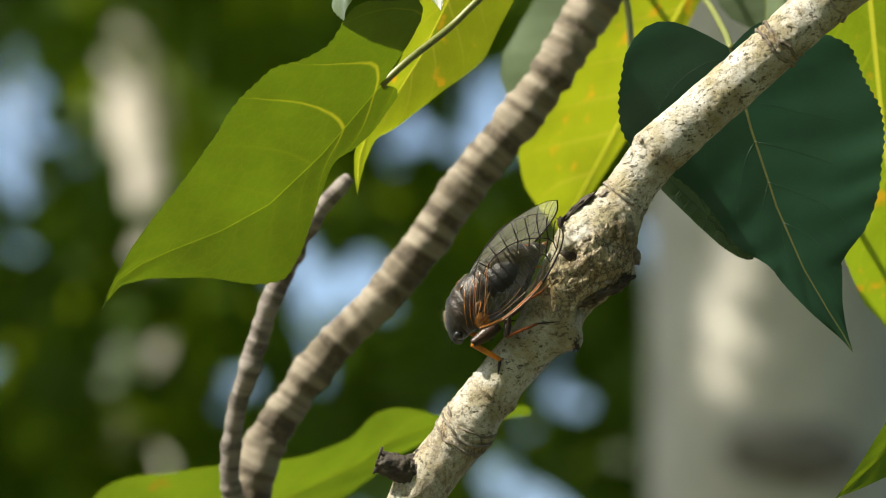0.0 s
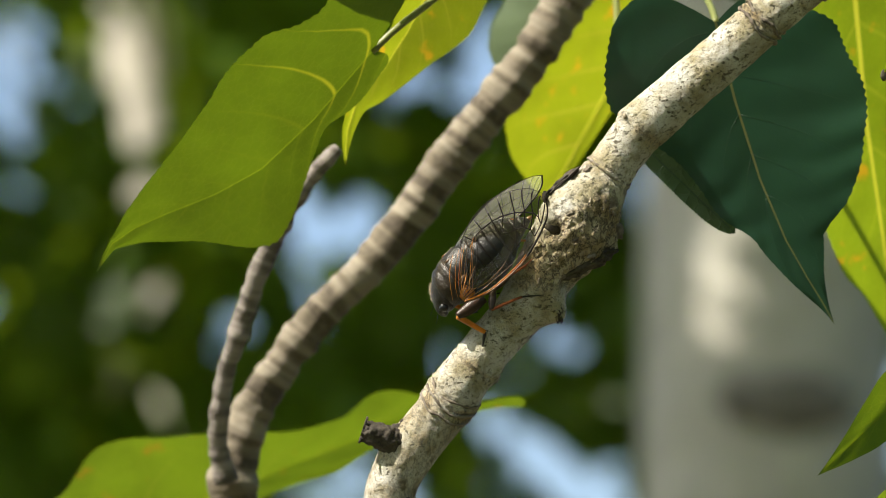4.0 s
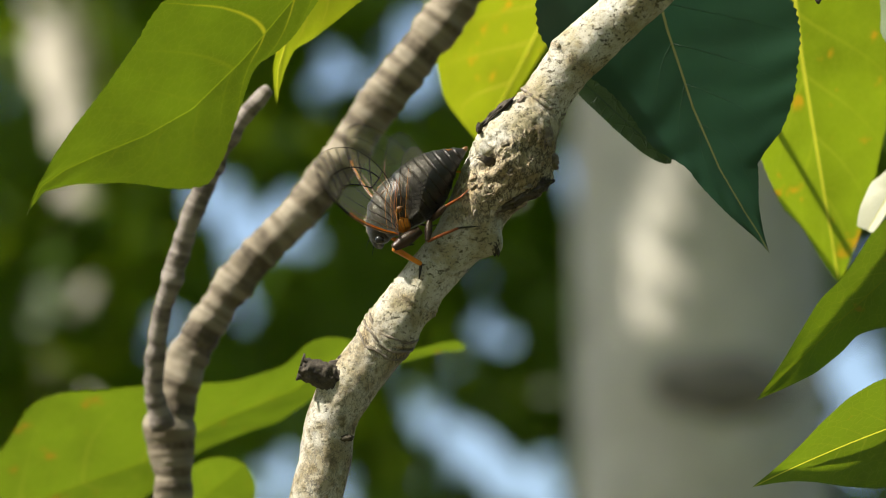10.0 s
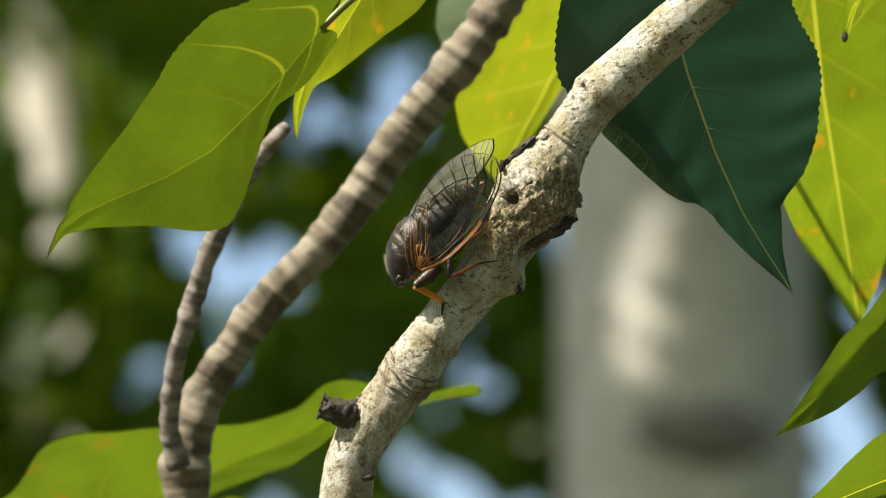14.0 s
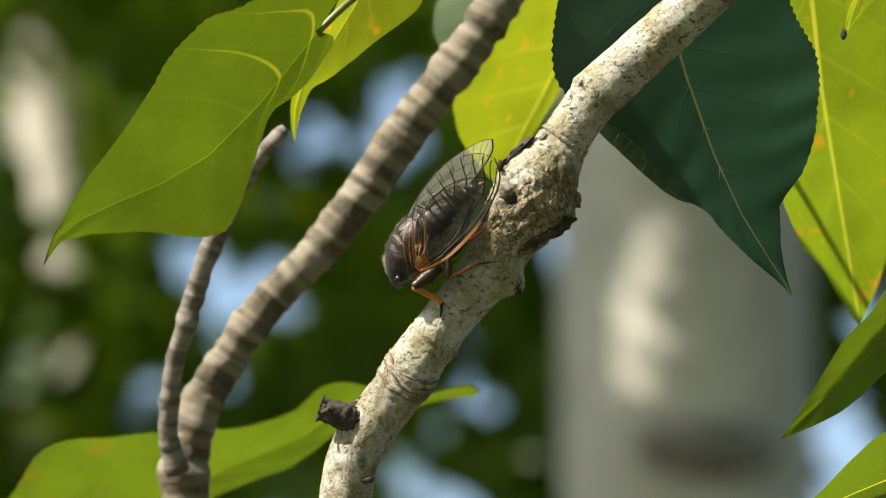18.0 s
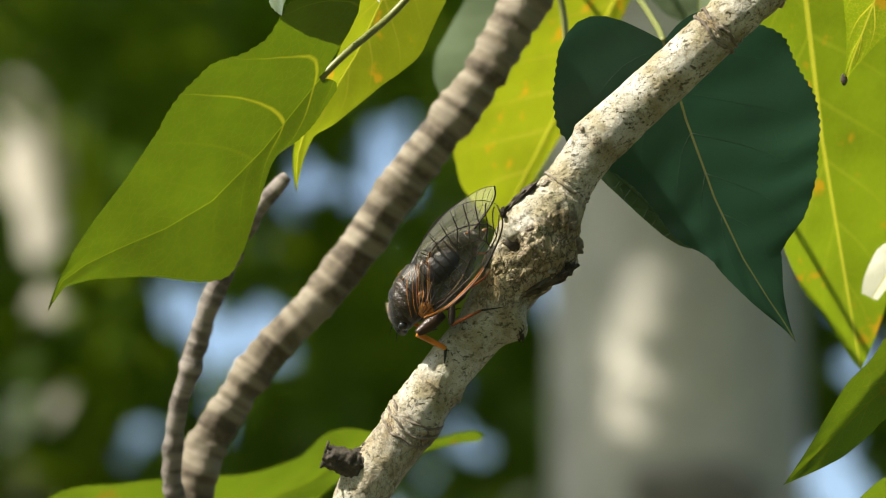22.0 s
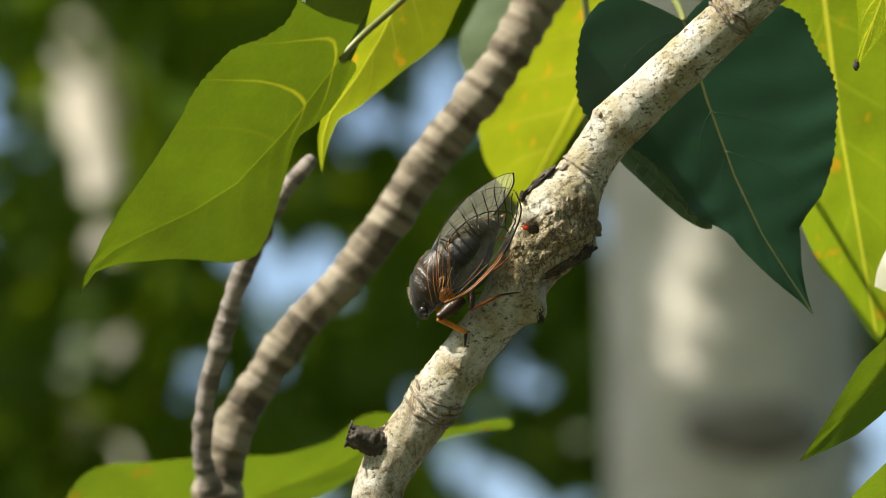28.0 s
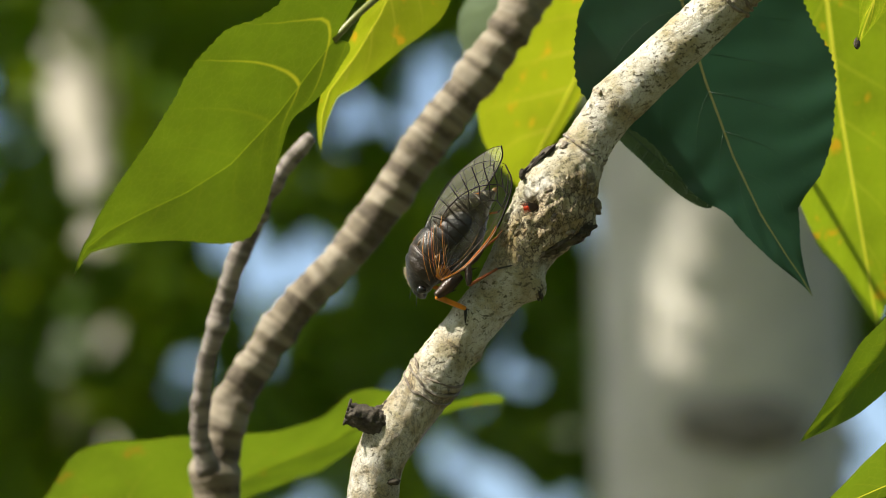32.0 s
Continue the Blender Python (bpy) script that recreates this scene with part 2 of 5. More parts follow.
LEAF_NET = leaf_material("leaf_netted", (0.11, 0.17, 0.03), (0.36, 0.50, 0.010), (0.85, 0.72, 0.06), 0.42, 0.55, (0.62, 0.34, 0.012), 0.50, 0.3, 1300.0, 0.8)
# its own blue-green, darkened: the shade over it is put into the colours
LEAF_DARK_SHADED = leaf_material("leaf_dark_shaded", (0.020, 0.072, 0.039), (0.025, 0.062, 0.017), (0.035, 0.075, 0.022), 0.34, 0.25, False, 0.1, 0.07)
LEAF_PALE = leaf_material("leaf_pale", (0.25, 0.31, 0.24), (0.42, 0.52, 0.10), (0.6, 0.62, 0.30), 0.32, 0.45, False, 0.4, 0.35)
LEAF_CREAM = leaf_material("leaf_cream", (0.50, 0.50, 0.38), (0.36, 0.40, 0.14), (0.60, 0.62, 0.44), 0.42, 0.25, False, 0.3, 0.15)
LEAF_MOTTLED = leaf_material("leaf_edge_mottled", (0.10, 0.165, 0.08), (0.06, 0.10, 0.03), (0.2, 0.26, 0.15), 0.24, 0.2, False, 0.5, 0.9, 420.0)
VEIN_PALE = leaf_material("vein_white", (0.55, 0.57, 0.50), (0.40, 0.44, 0.2), (0.4, 0.44, 0.2), 0.5, 0.2, False)
LEAF_PALE_DIM = leaf_material("leaf_mottled", (0.20, 0.26, 0.15), (0.10, 0.15, 0.04), (0.30, 0.34, 0.22), 0.35, 0.2, False)
VEIN = leaf_material("vein_yellow", (0.30, 0.29, 0.09), (0.60, 0.60, 0.04), (0.60, 0.60, 0.04), 0.5, 0.6, False)
VEIN_DARK = leaf_material("vein_olive", (0.035, 0.085, 0.045), (0.06, 0.10, 0.03), (0.06, 0.10, 0.03), 0.5, 0.3, False)
RIB_DIM = leaf_material("midrib_dull", (0.17, 0.17, 0.06), (0.15, 0.16, 0.04), (0.15, 0.16, 0.04), 0.5, 0.3, False)
RIB_SOFT = leaf_material("midrib_soft", (0.10, 0.14, 0.03), (0.17, 0.22, 0.005), (0.17, 0.22, 0.005), 0.5, 0.55, False)
PETIOLE, _, _ = material("petiole_green", 0.45, (0.14, 0.155, 0.035))
FOLIAGE = leaf_material("far_foliage", (0.12, 0.21, 0.030), (0.36, 0.50, 0.018), (0.36, 0.50, 0.018), 0.40, 0.48, False)


# ---- builders ----
def at(a, b, depth=0.0):
    """A place near the focus plane, seen from the camera's first stand: a and b tenths of a millimetre right of and above the axis, depth millimetres beyond."""
    d = 1.0 + depth * 0.001
    return Vector((a * 1e-4 * d, d, b * 1e-4 * d))


def uv(u, v, depth=0.0):
    return at(u - 784, 441 - v, depth)


def thing(name, base, label, category, group=""):
    """An Empty at its base, in the stand's axes."""
    ob = new(name)
    ob.empty_display_size = 0.01
    ob.matrix_world = REF @ Matrix.Translation(base)
    return tagged(ob, label, category, group)


def part(name, bm, mats, parent, label="", offset=None, smooth=True):
    """One mesh under a thing or a part. bm: a bmesh or (points, faces, material numbers)."""
    me = bpy.data.meshes.new(name)
    if isinstance(bm, tuple):
        pts, faces = bm[0], bm[1]
        me.from_pydata([tuple(p) for p in pts], [], faces)
        if len(bm) > 2 and bm[2] is not None:
            me.polygons.foreach_set("material_index", bm[2])
    else:
        bm.to_mesh(me)
        bm.free()
    for m in mats if isinstance(mats, (list, tuple)) else (mats,):
        me.materials.append(m)
    me.polygons.foreach_set("use_smooth", [smooth] * len(me.polygons))
    me.update()
    ob = new(name, me)
    ob.parent = parent
    if offset is not None:
        ob.matrix_basis = offset if isinstance(offset, Matrix) else Matrix.Translation(offset)
    if label:
        tagged(ob, label)
    return ob


def spline(points, step):
    """Catmull-Rom through rows of numbers; the first three are a place. step: metres between samples (or one for each span)."""
    p = np.array(points, float)
    p = np.vstack([2 * p[0] - p[1], p, 2 * p[-1] - p[-2]])
    out = []
    for i in range(1, len(p) - 2):
        a, b, c, d = p[i - 1:i + 3]
        length = np.linalg.norm(c[:3] - b[:3])
        s = step[i - 1] if isinstance(step, (list, tuple)) else step
        n = max(2, int(length / s))
        for k in range(n):
            t = k / n
            out.append(0.5 * ((2 * b) + (c - a) * t + (2 * a - 5 * b + 4 * c - d) * t * t + (3 * b - a - 3 * c + d) * t ** 3))
    out.append(p[-2])
    return np.array(out)


def tube(rows, sides=12, shape=None, cap=True):
    """Points and faces of a tube along rows of x, y, z, radius. shape(point, normal, i, angle) may move a point outwards."""
    rows = np.array(rows, float)
    c, r = rows[:, :3], rows[:, 3]
    tan = np.gradient(c, axis=0)
    tan /= np.linalg.norm(tan, axis=1)[:, None] + 1e-12
    up = np.array([0.0, -1.0, 0.0])
    pts = []
    for i in range(len(c)):
        side = np.cross(tan[i], up)
        if np.linalg.norm(side) < 0.1:
            side = np.cross(tan[i], (1.0, 0.0, 0.0))
        side /= np.linalg.norm(side)
        upv = np.cross(side, tan[i])
        for k in range(sides):
            a = 2 * math.pi * k / sides
            nrm = math.cos(a) * side + math.sin(a) * upv
            q = c[i] + nrm * r[i]
            if shape:
                q = q + nrm * shape(q, nrm, i, a)
            pts.append(q)
    faces = []
    for i in range(len(c) - 1):
        for k in range(sides):
            k2 = (k + 1) % sides
            faces.append((i * sides + k, (i + 1) * sides + k, (i + 1) * sides + k2, i * sides + k2))
    if cap:
        faces.append(tuple(range(sides)))
        faces.append(tuple((len(c) - 1) * sides + k for k in range(sides - 1, -1, -1)))
    return pts, faces


def blob(centre, radii, rough=0.0, freq=1.0, u=20, v=12, axes=None, power=1.0):
    """A rounded lump; axes: 3x3 columns."""
    m = np.array(axes if axes is not None else np.eye(3), float)
    pts, faces = [], []
    for j in range(v + 1):
        th = math.pi * j / v
        for i in range(u):
            ph = 2 * math.pi * i / u
            n = np.array((math.sin(th) * math.cos(ph), math.sin(th) * math.sin(ph), math.cos(th)))
            q = np.sign(n) * np.abs(n) ** power * np.array(radii)
            if rough:
                q = q * (1 + rough * noise.noise(Vector(n * freq + np.array(centre) * 300)))
            pts.append(m @ q + np.array(centre))
    for j in range(v):
        for i in range(u):
            i2 = (i + 1) % u
            faces.append((j * u + i, (j + 1) * u + i, (j + 1) * u + i2, j * u + i2))
    return pts, faces


def fbm(p, f, octaves=3):
    return noise.fractal(Vector(p) * f, 1.0, 2.0, octaves)


def shift(pf, off):
    return ([np.array(p) - np.array(off) for p in pf[0]], *pf[1:])


# ---- leaves ----
DELTOID = ((0, 0.02), (0.015, 0.42), (0.06, 0.82), (0.14, 1.0), (0.28, 0.92), (0.45, 0.66), (0.6, 0.44), (0.75, 0.25), (0.87, 0.11), (0.95, 0.04), (1, 0.0))
OVATE = ((0, 0.02), (0.015, 0.44), (0.06, 0.76), (0.16, 0.95), (0.30, 1.0), (0.45, 0.90), (0.6, 0.66), (0.72, 0.40), (0.82, 0.21), (0.91, 0.09), (1, 0.0))


def leaf(branch, origin, base, tip, half, normal, mats, profile=DELTOID, folds=(10, 10), droop=0.0, bend=0.0, wave=0.02,
         lobe=0.10, stalk=(), stalk_r=0.00065, rib=0.00009, vein=None, rib_mat=None, fine=0.000032, name="leaf", label="", seed=0, teeth=0.006, curl=0.0, veins=5, mid=(), ripple=0.0):
    """A poplar leaf under a branch: a toothed, folded, slightly wavy blade with its veins and stalk. Sizes in tenths of a millimetre."""
    base, tip = Vector(base), Vector(tip)
    length = (tip - base).length
    ax = (tip - base).normalized()
    n = Vector(normal)
    n = (n - ax * n.dot(ax)).normalized()
    side = ax.cross(n)
    w = half * 1e-4 * base.y / max(0.3, math.sqrt(max(0.0, 1 - side.y ** 2)))
    nu, nv = 84, 15
    outline = [tuple(zip(*q)) for q in (profile if isinstance(profile[0][0], tuple) else (profile, profile))]
    rnd = random.Random(seed)
    ph = rnd.random() * 9
    mid_t, mid_w = zip(*mid) if mid else ((), ())

    def spot(t, s, tooth=0.0):
        """Blade surface at t along the midrib and s across, -1 to 1."""
        pt, pw = outline[0 if s < 0 else 1]
        wid = w * (1 + tooth) * sum(float(np.interp(min(1, max(0, t + e)), pt, pw)) for e in ((-0.02, 0, 0.02) if 0.03 < t < 0.97 else (0,)))
        wid /= 3 if 0.03 < t < 0.97 else 1
        x = wid * abs(s)
        fold = radians(folds[0] if s < 0 else folds[1])
        al = t * length - (lobe if isinstance(lobe, float) else lobe[0 if s < 0 else 1]) * length * math.sin(math.pi * 0.78 * abs(s)) * max(0.0, 1 - t * 2.2) ** 1.5
        up = x * math.sin(fold) + droop * length * (t * t) + curl * w * abs(s) ** 3
        up += wave * length * (abs(s) ** 1.5) * math.sin(ph + t * 9.0 + (2.1 if s < 0 else 0)) * min(1, 4 * (1 - t))
        up += ripple * w * abs(s) ** 3 * math.sin(ph + 46.0 * t + 1.5 * math.sin(11 * t))
        up += 0.016 * w * abs(math.sin(math.pi * (t * 7.0 - abs(s) * 1.1))) * (1 - abs(s)) * abs(s) * 2
        sd = math.copysign(x * math.cos(fold), s) + bend * length * math.sin(math.pi * t * 0.9)
        if mid:
            sd += w * float(np.interp(t, mid_t, mid_w))
        return ax * al + side * sd + n * (up)

    pts, faces, strip = [], [], []
    half_n = (nv - 1) // 2
    for i in range(nu + 1):
        t = (i / nu) ** 1.15
        span = max(1e-6, (spot(t, 1.0) - spot(t, -1.0)).length / 2)
        inner = min(0.5, (rib * (1 - 0.8 * t) + 0.00004) * 1.5 / span)
        for j in range(nv + 1):
            k = j if j <= half_n else j - 1
            s = -1 + 2 * k / (nv - 1)
            if j in (half_n, half_n + 1):
                s = -inner if j == half_n else inner
            tooth = teeth * (1 if i % 2 else -1) if abs(s) == 1 and 2 < i < nu - 6 else 0
            pts.append(spot(t, s, tooth))
    nw = nv + 1
    for i in range(nu):
        for j in range(nv):
            (strip if j == half_n else faces).append((i * nw + j, i * nw + j + 1, (i + 1) * nw + j + 1, (i + 1) * nw + j))
    ob = part(name, (pts, faces), mats, branch, label, base - origin)
    layer = ob.data.uv_layers.new(name="veins")
    spots_uv = np.zeros(((nu + 1) * nw, 2))
    for i in range(nu + 1):
        for j in range(nw):
            s = abs(-1 + 2 * (j if j <= half_n else j - 1) / (nv - 1))
            spots_uv[i * nw + j] = (((i / nu) ** 1.15 - 0.20 * s - 0.03) / 0.13, s)
    at_loop = np.empty(len(ob.data.loops), np.int32)
    ob.data.loops.foreach_get("vertex_index", at_loop)
    layer.data.foreach_set("uv", spots_uv[at_loop].astype(np.float32).ravel())
    rib_pts = [pts[i * nw + half_n + e] for i in range(nu + 1) for e in (0, 1)]
    part("midrib", (rib_pts, [(2 * i, 2 * i + 1, 2 * i + 3, 2 * i + 2) for i in range(nu)]), rib_mat or VEIN, ob)
    for k in range(veins if vein else 0):
        t0 = 0.03 + 0.13 * k
        for s in (-1, 1):
            row = []
            for q in range(9):
                f = q / 8
                tt = min(0.98, t0 + f * (0.20 + 0.02 * k) * (1 if k else 0.9))
                row.append((*spot(tt, s * f * 0.86), fine * (1 - 0.6 * f)))
            part("side_vein", tube(row, 5), vein, ob)
    if stalk:
        row = [(*p, stalk_r) for p in [Vector((0, 0, 0))] + [Vector(q) - base for q in stalk]]
        part("petiole", tube(spline(row, 0.0015), 8), PETIOLE, ob)
    return ob


# ---- ground ----
m, nt, b = material("forest_floor", 0.95)
n1, n2 = noise_tex(nt, 0.7, 6), noise_tex(nt, 18, 5)
c = ramp(nt, n1.outputs[0], [(0.35, (0.035, 0.05, 0.014)), (0.65, (0.10, 0.085, 0.045))]).outputs[0]
nt.links.new(mix(nt, 0.5, c, ramp(nt, n2.outputs[0], [(0.3, (0.02, 0.02, 0.01)), (0.7, (0.13, 0.12, 0.06))]).outputs[0]), b.inputs["Base Color"])
bump(nt, b, n2.outputs[0], 0.6, 0.03)
FLOOR = m
pts, faces = [], []
ring_r = (0.5, 1, 2, 3, 4, 6, 8, 11, 15, 22, 40, 90, 300, 1500, 4000)
for r in ring_r:
    for k in range(48):
        a = 2 * math.pi * k / 48
        x, y = r * math.cos(a), 3 + r * math.sin(a)
        pts.append((x, y, 0.05 * fbm((x, y, 0), 0.5) * min(1, 30 / r)))
for i in range(len(ring_r) - 1):
    for k in range(48):
        faces.append((i * 48 + k, (i + 1) * 48 + k, (i + 1) * 48 + (k + 1) % 48, i * 48 + (k + 1) % 48))
faces.append(tuple(range(48)))
g = part("ground", (pts, faces), FLOOR, None)
tagged(g, "uneven woodland floor of dry grass and litter", "ground", kind="structure")


# ---- main branch ----
def row_of(u, v, depth, r):
    p = uv(u, v, depth)
    return (*p, r * 1e-4 * (1 + depth * 0.001))


HOME = uv(592, 882)
main = thing("aspen_branch", HOME, "pale cream aspen branch with dark pores and a swollen knot", "branch")
rows = [row_of(*q) for q in (
    (420, 20600, 0, 150), (420, 9000, 0, 120), (470, 3000, 0, 80), (530, 1250, 0, 52), (570, 980, 0, 47), (592, 882, 0, 46), (607, 803, 0, 45), (640, 745, 0, 47),
    (685, 687, 0, 46), (709, 654, 0, 50), (737, 611, 0, 46), (780, 557, 0, 44), (828, 500, 0, 46), (868, 440, 0, 53), (905, 386, 0, 62), (932, 345, 0, 66), (955, 302, 0, 56), (978, 262, 0, 45),
    (1010, 215, 0, 42), (1048, 168, 0, 46), (1118, 105, 0, 45), (1212, 22, 0, 44), (1290, -51, 0, 44), (1363, -112, 0, 44), (1423, -155, 0, 44),
    (1560, -250, 0, 43), (2100, -700, 0, 46), (2600, -1400, 20, 30))]
LUMPS = [(uv(u, v, d), h * 1e-4, s * 1e-4) for u, v, d, h, s in (
    (978, 388, 0, 14, 40), (890, 503, -1, 26, 24), (905, 300, -2, 10, 40), (1012, 150, -2, 9, 14), (885, 352, -6, -38, 15), (935, 375, -6, 8, 40),
    (990, 290, -2, 8, 25), (925, 446, -3, -26, 22), (960, 330, -6, -10, 16), (862, 415, -6, 6, 18), (590, 725, -1, 10, 22), (790, 622, -1, 8, 14))]


# girdles of old bud scars: middle, lean towards the viewer, half width (m), depth (m)
GIRDLES = [(uv(u, v), Vector((0.60, lean, 0.80)).normalized(), half, depth) for u, v, lean, half, depth in (
    (706, 657, -0.45, 0.0026, 0.00026), (762, 596, -0.35, 0.0009, 0.00018), (984, 255, -0.1, 0.0012, 0.00020), (1246, -28, -0.12, 0.0016, 0.00024), (1296, -70, -0.1, 0.0006, 0.00012), (1040, 180, 0.0, 0.0007, 0.00010))]


def girdle(p):
    """Depth of the folds here, and how far the bark is aged by them."""
    fold, worn = 0.0, 0.0
    for c, n, half, depth in GIRDLES:
        d = p - c
        if d.length_squared < 1.2e-4:
            x = d.dot(n) + 0.0005 * noise.noise(p * 300)
            g = math.exp(-(x / half) ** 2)
            fold += depth * g * math.sin(x * 5200 + 1.5 * noise.noise(p * 250))
            worn = max(worn, g * (0.55 + 0.6 * noise.noise(p * 450)))
    return fold, worn


def main_shape(q, nrm, i, a):
    p = Vector(q)
    knot = math.exp(-((p - uv(925, 370)).length / 0.0085) ** 2)
    d = (0.00016 + 0.0005 * knot) * fbm(q, 330, 4) + (0.00007 + 0.00026 * knot) * fbm(q, 950, 4)
    d += (0.00055 + 0.00035 * max(0.0, min(1.0, (p - uv(920, 375)).dot(Vector((-0.62, 0, 0.78))) / 0.003))) * 1.15 * knot * noise.ridged_multi_fractal(p * 500, 1.0, 2.0, 4, 1.0, 2.0) - 0.0005 * knot
    d += girdle(p)[0]
    for c, h, s in LUMPS:
        d += h * math.exp(-((p - c).length_squared) / (s * s))
    return d


sp = spline(rows, [0.2, 0.1, 0.03, 0.002] + [0.00028] * 18 + [0.001] * 2 + [0.01] * 4)
pts, faces = tube(sp, 110, main_shape)
bark = part("bark", shift((pts, faces), HOME), BARK, main)
# old bark on the swelling: 0 young, 1 old; lowered on the upper-left flank
age = bark.data.attributes.new("age", "FLOAT", "POINT")
old = []
for p in pts:
    p = Vector(p)
    q = p - uv(922, 370)
    along = q.dot(Vector((0.62, 0, 0.78)))
    flank = q.dot(Vector((-0.62, 0, 0.78)))
    # upper-left flank stays paler: the sun on it is put into the colour
    w = math.hypot(along / 1.25, flank) + 0.0026 * fbm(p, 260) + 1.6 * max(0.0, flank - 0.0022)
    lower = (p - uv(700, 665)).dot(Vector((0.60, -0.36, 0.80)))
    base = (0.42 + 0.5 * fbm(p, 220, 3)) * max(0.0, min(1.0, -lower / 0.002))
    old.append(max(0.0, min(0.8, base), min(1.0, max((0.0112 - w) / 0.004, 1.3 * girdle(p)[1]))))
age.data.foreach_set("value", old)
bark_pts = pts


def ring(u0, v0, seed, thick=0.0006, mat=RING, lean=0.0, arc=(0, 360)):
    """A raised, ragged ring scar round the branch."""
    rnd = random.Random(seed)
    near = int(np.argmin(np.linalg.norm(sp[:, :3] - np.array(uv(u0, v0)), axis=1)))
    mid, r = Vector(sp[near][:3]), sp[near][3] * 1e4
    ax = (Vector(sp[near + 1][:3]) - Vector(sp[near - 1][:3]) + Vector((0, lean * 0.0005, 0))).normalized()
    s1 = ax.cross(Vector((0, -1, 0))).normalized()
    s2 = s1.cross(ax)
    s2 = s2 / max(0.4, -s2.y)
    row = []
    for k in range(73):
        a = radians(arc[0] + (arc[1] - arc[0]) * k / 72)
        rr = r * 1e-4 + 0.10 * thick + 0.00014 * noise.noise(Vector((math.cos(a) * 2, math.sin(a) * 2, seed)))
        off = 0.0009 * noise.noise(Vector((math.cos(a) * 1.2, math.sin(a) * 1.2, seed + 9)))
        p = mid + s1 * math.cos(a) * rr + s2 * math.sin(a) * rr + ax * off - HOME
        row.append((*p, 0.85 * thick * (0.35 + 1.1 * abs(noise.noise(Vector((a * 3, seed, 0))))) * (0.2 if k in (0, 72) and arc != (0, 360) else 1)))
    return part("ring_scar", tube(row, 6), mat, main)


for (u, v), th, mt, lean in (((697, 668), 0.0004, RING, -0.45), ((708, 653), 0.0005, RING, -0.5), ((717, 641), 0.0004, RING, -0.45), ((985, 252), 0.0005, RING, -0.1), ((1238, -20), 0.0007, RING, -0.15), ((1249, -32), 0.0006, RING, -0.15), ((1336, -98), 0.0005, SCAR, 0.0)):
    ring(u, v, u, th, mt, lean)
ring(768, 586, 11, 0.0004, RING, -0.4, (200, 350))
ring(1052, 164, 3, 0.0005, RING, 0.1, (190, 330))
ring(1025, 205, 5, 0.0004, RING, 0.1, (230, 350))
ring(1000, 235, 6, 0.0006, RING, 0.1, (200, 350))

# broken stub of a twig
st = spline([(*(uv(*q[:3]) - HOME), q[3] * 1e-4) for q in ((630, 745, -1, 34), (602, 731, -2, 26), (580, 722, -3, 21), (560, 717, -3, 20), (550, 714, -3, 18))], 0.0002)
pts, faces = tube(st, 48, lambda q, nrm, i, a: 0.00040 * fbm(q, 400, 5) + 0.00035 * fbm(q, 1300, 4) + (0.0016 * noise.noise(Vector((math.cos(a) * 4, math.sin(a) * 4, 0))) if i > len(st) - 4 else 0))
part("stub", (pts, faces), DARK, main, "dark broken stub of a dead twig")
for (u, v, d), r, mt in (((1018, 158, -2.5), (11, 12, 15), BARK), ((1013, 152, -3.3), (4, 5, 5), KNOT), ((1362, -165, -1), (17, 15, 24), DARK), ((614, 708, -1.5), (14, 8, 8), DARK), ((624, 698, -1.2), (7, 6, 6), DARK), ((632, 838, -3.5), (12, 6, 6), DARK)):
    part("bud_scar", blob(uv(u, v, d) - HOME, [k * 1e-4 for k in r], 0.5, 2.5, 16, 10), mt, main)
# dark lump at the pit's bottom that paints in the hole's shade
part("hole", blob(uv(884, 350, -3.7) - HOME, (0.0016, 0.0007, 0.0013), 0.3, 3, 20, 12), DARK, main, "hole in the knot, its darkness put in as a lump")
# dark torn bark flaps round the knot; the lower-right ones paint its shaded hollow
for k, (u, v, d, ru, rd, rv, ang, mt) in enumerate(((950, 413, -3.2, 44, 20, 14, 26, DARK), (978, 396, -2.6, 20, 18, 14, 50, DARK), (912, 434, -3.2, 26, 12, 9, 10, DARK), (905, 268, -1.6, 34, 16, 7, 42, DARK), (1000, 352, -1, 10, 10, 16, 20, RING), 
                                                 (985, 300, -4, 14, 8, 30, 10, RING), (897, 500, -2, 8, 10, 20, 10, DARK), (950, 248, -3, 11, 6, 7, 35, RING), (872, 296, -3.5, 5, 5, 9, 0, DARK))):
    ca, sa = math.cos(radians(ang)), math.sin(radians(ang))
    part("bark_flap_and_shade", blob(uv(u, v, d) - HOME, (ru * 1e-4, rd * 1e-4, rv * 1e-4), 0.55, 2.6 + 0.2 * k, 36, 22, ((ca, 0, -sa), (0, 1, 0), (sa, 0, ca))), mt, main)
rnd = random.Random(4)
near_knot = [p for p, o in zip(bark_pts, old) if o > 0.6 and p[1] < 0.9975 and (Vector(p) - uv(922, 370)).length < 0.011]
for k in range(40):
    p = Vector(rnd.choice(near_knot)) - HOME
    a = rnd.uniform(0.2, 1.4)
    part("bark_flake", blob(p, (rnd.uniform(4, 9) * 1e-4, 2.5e-4, rnd.uniform(2, 4) * 1e-4), 0.9, 2.6, 14, 9, ((math.cos(a), 0, -math.sin(a)), (0, 1, 0), (math.sin(a), 0, math.cos(a)))), rnd.choice((KNOT, KNOT, RING)), main)

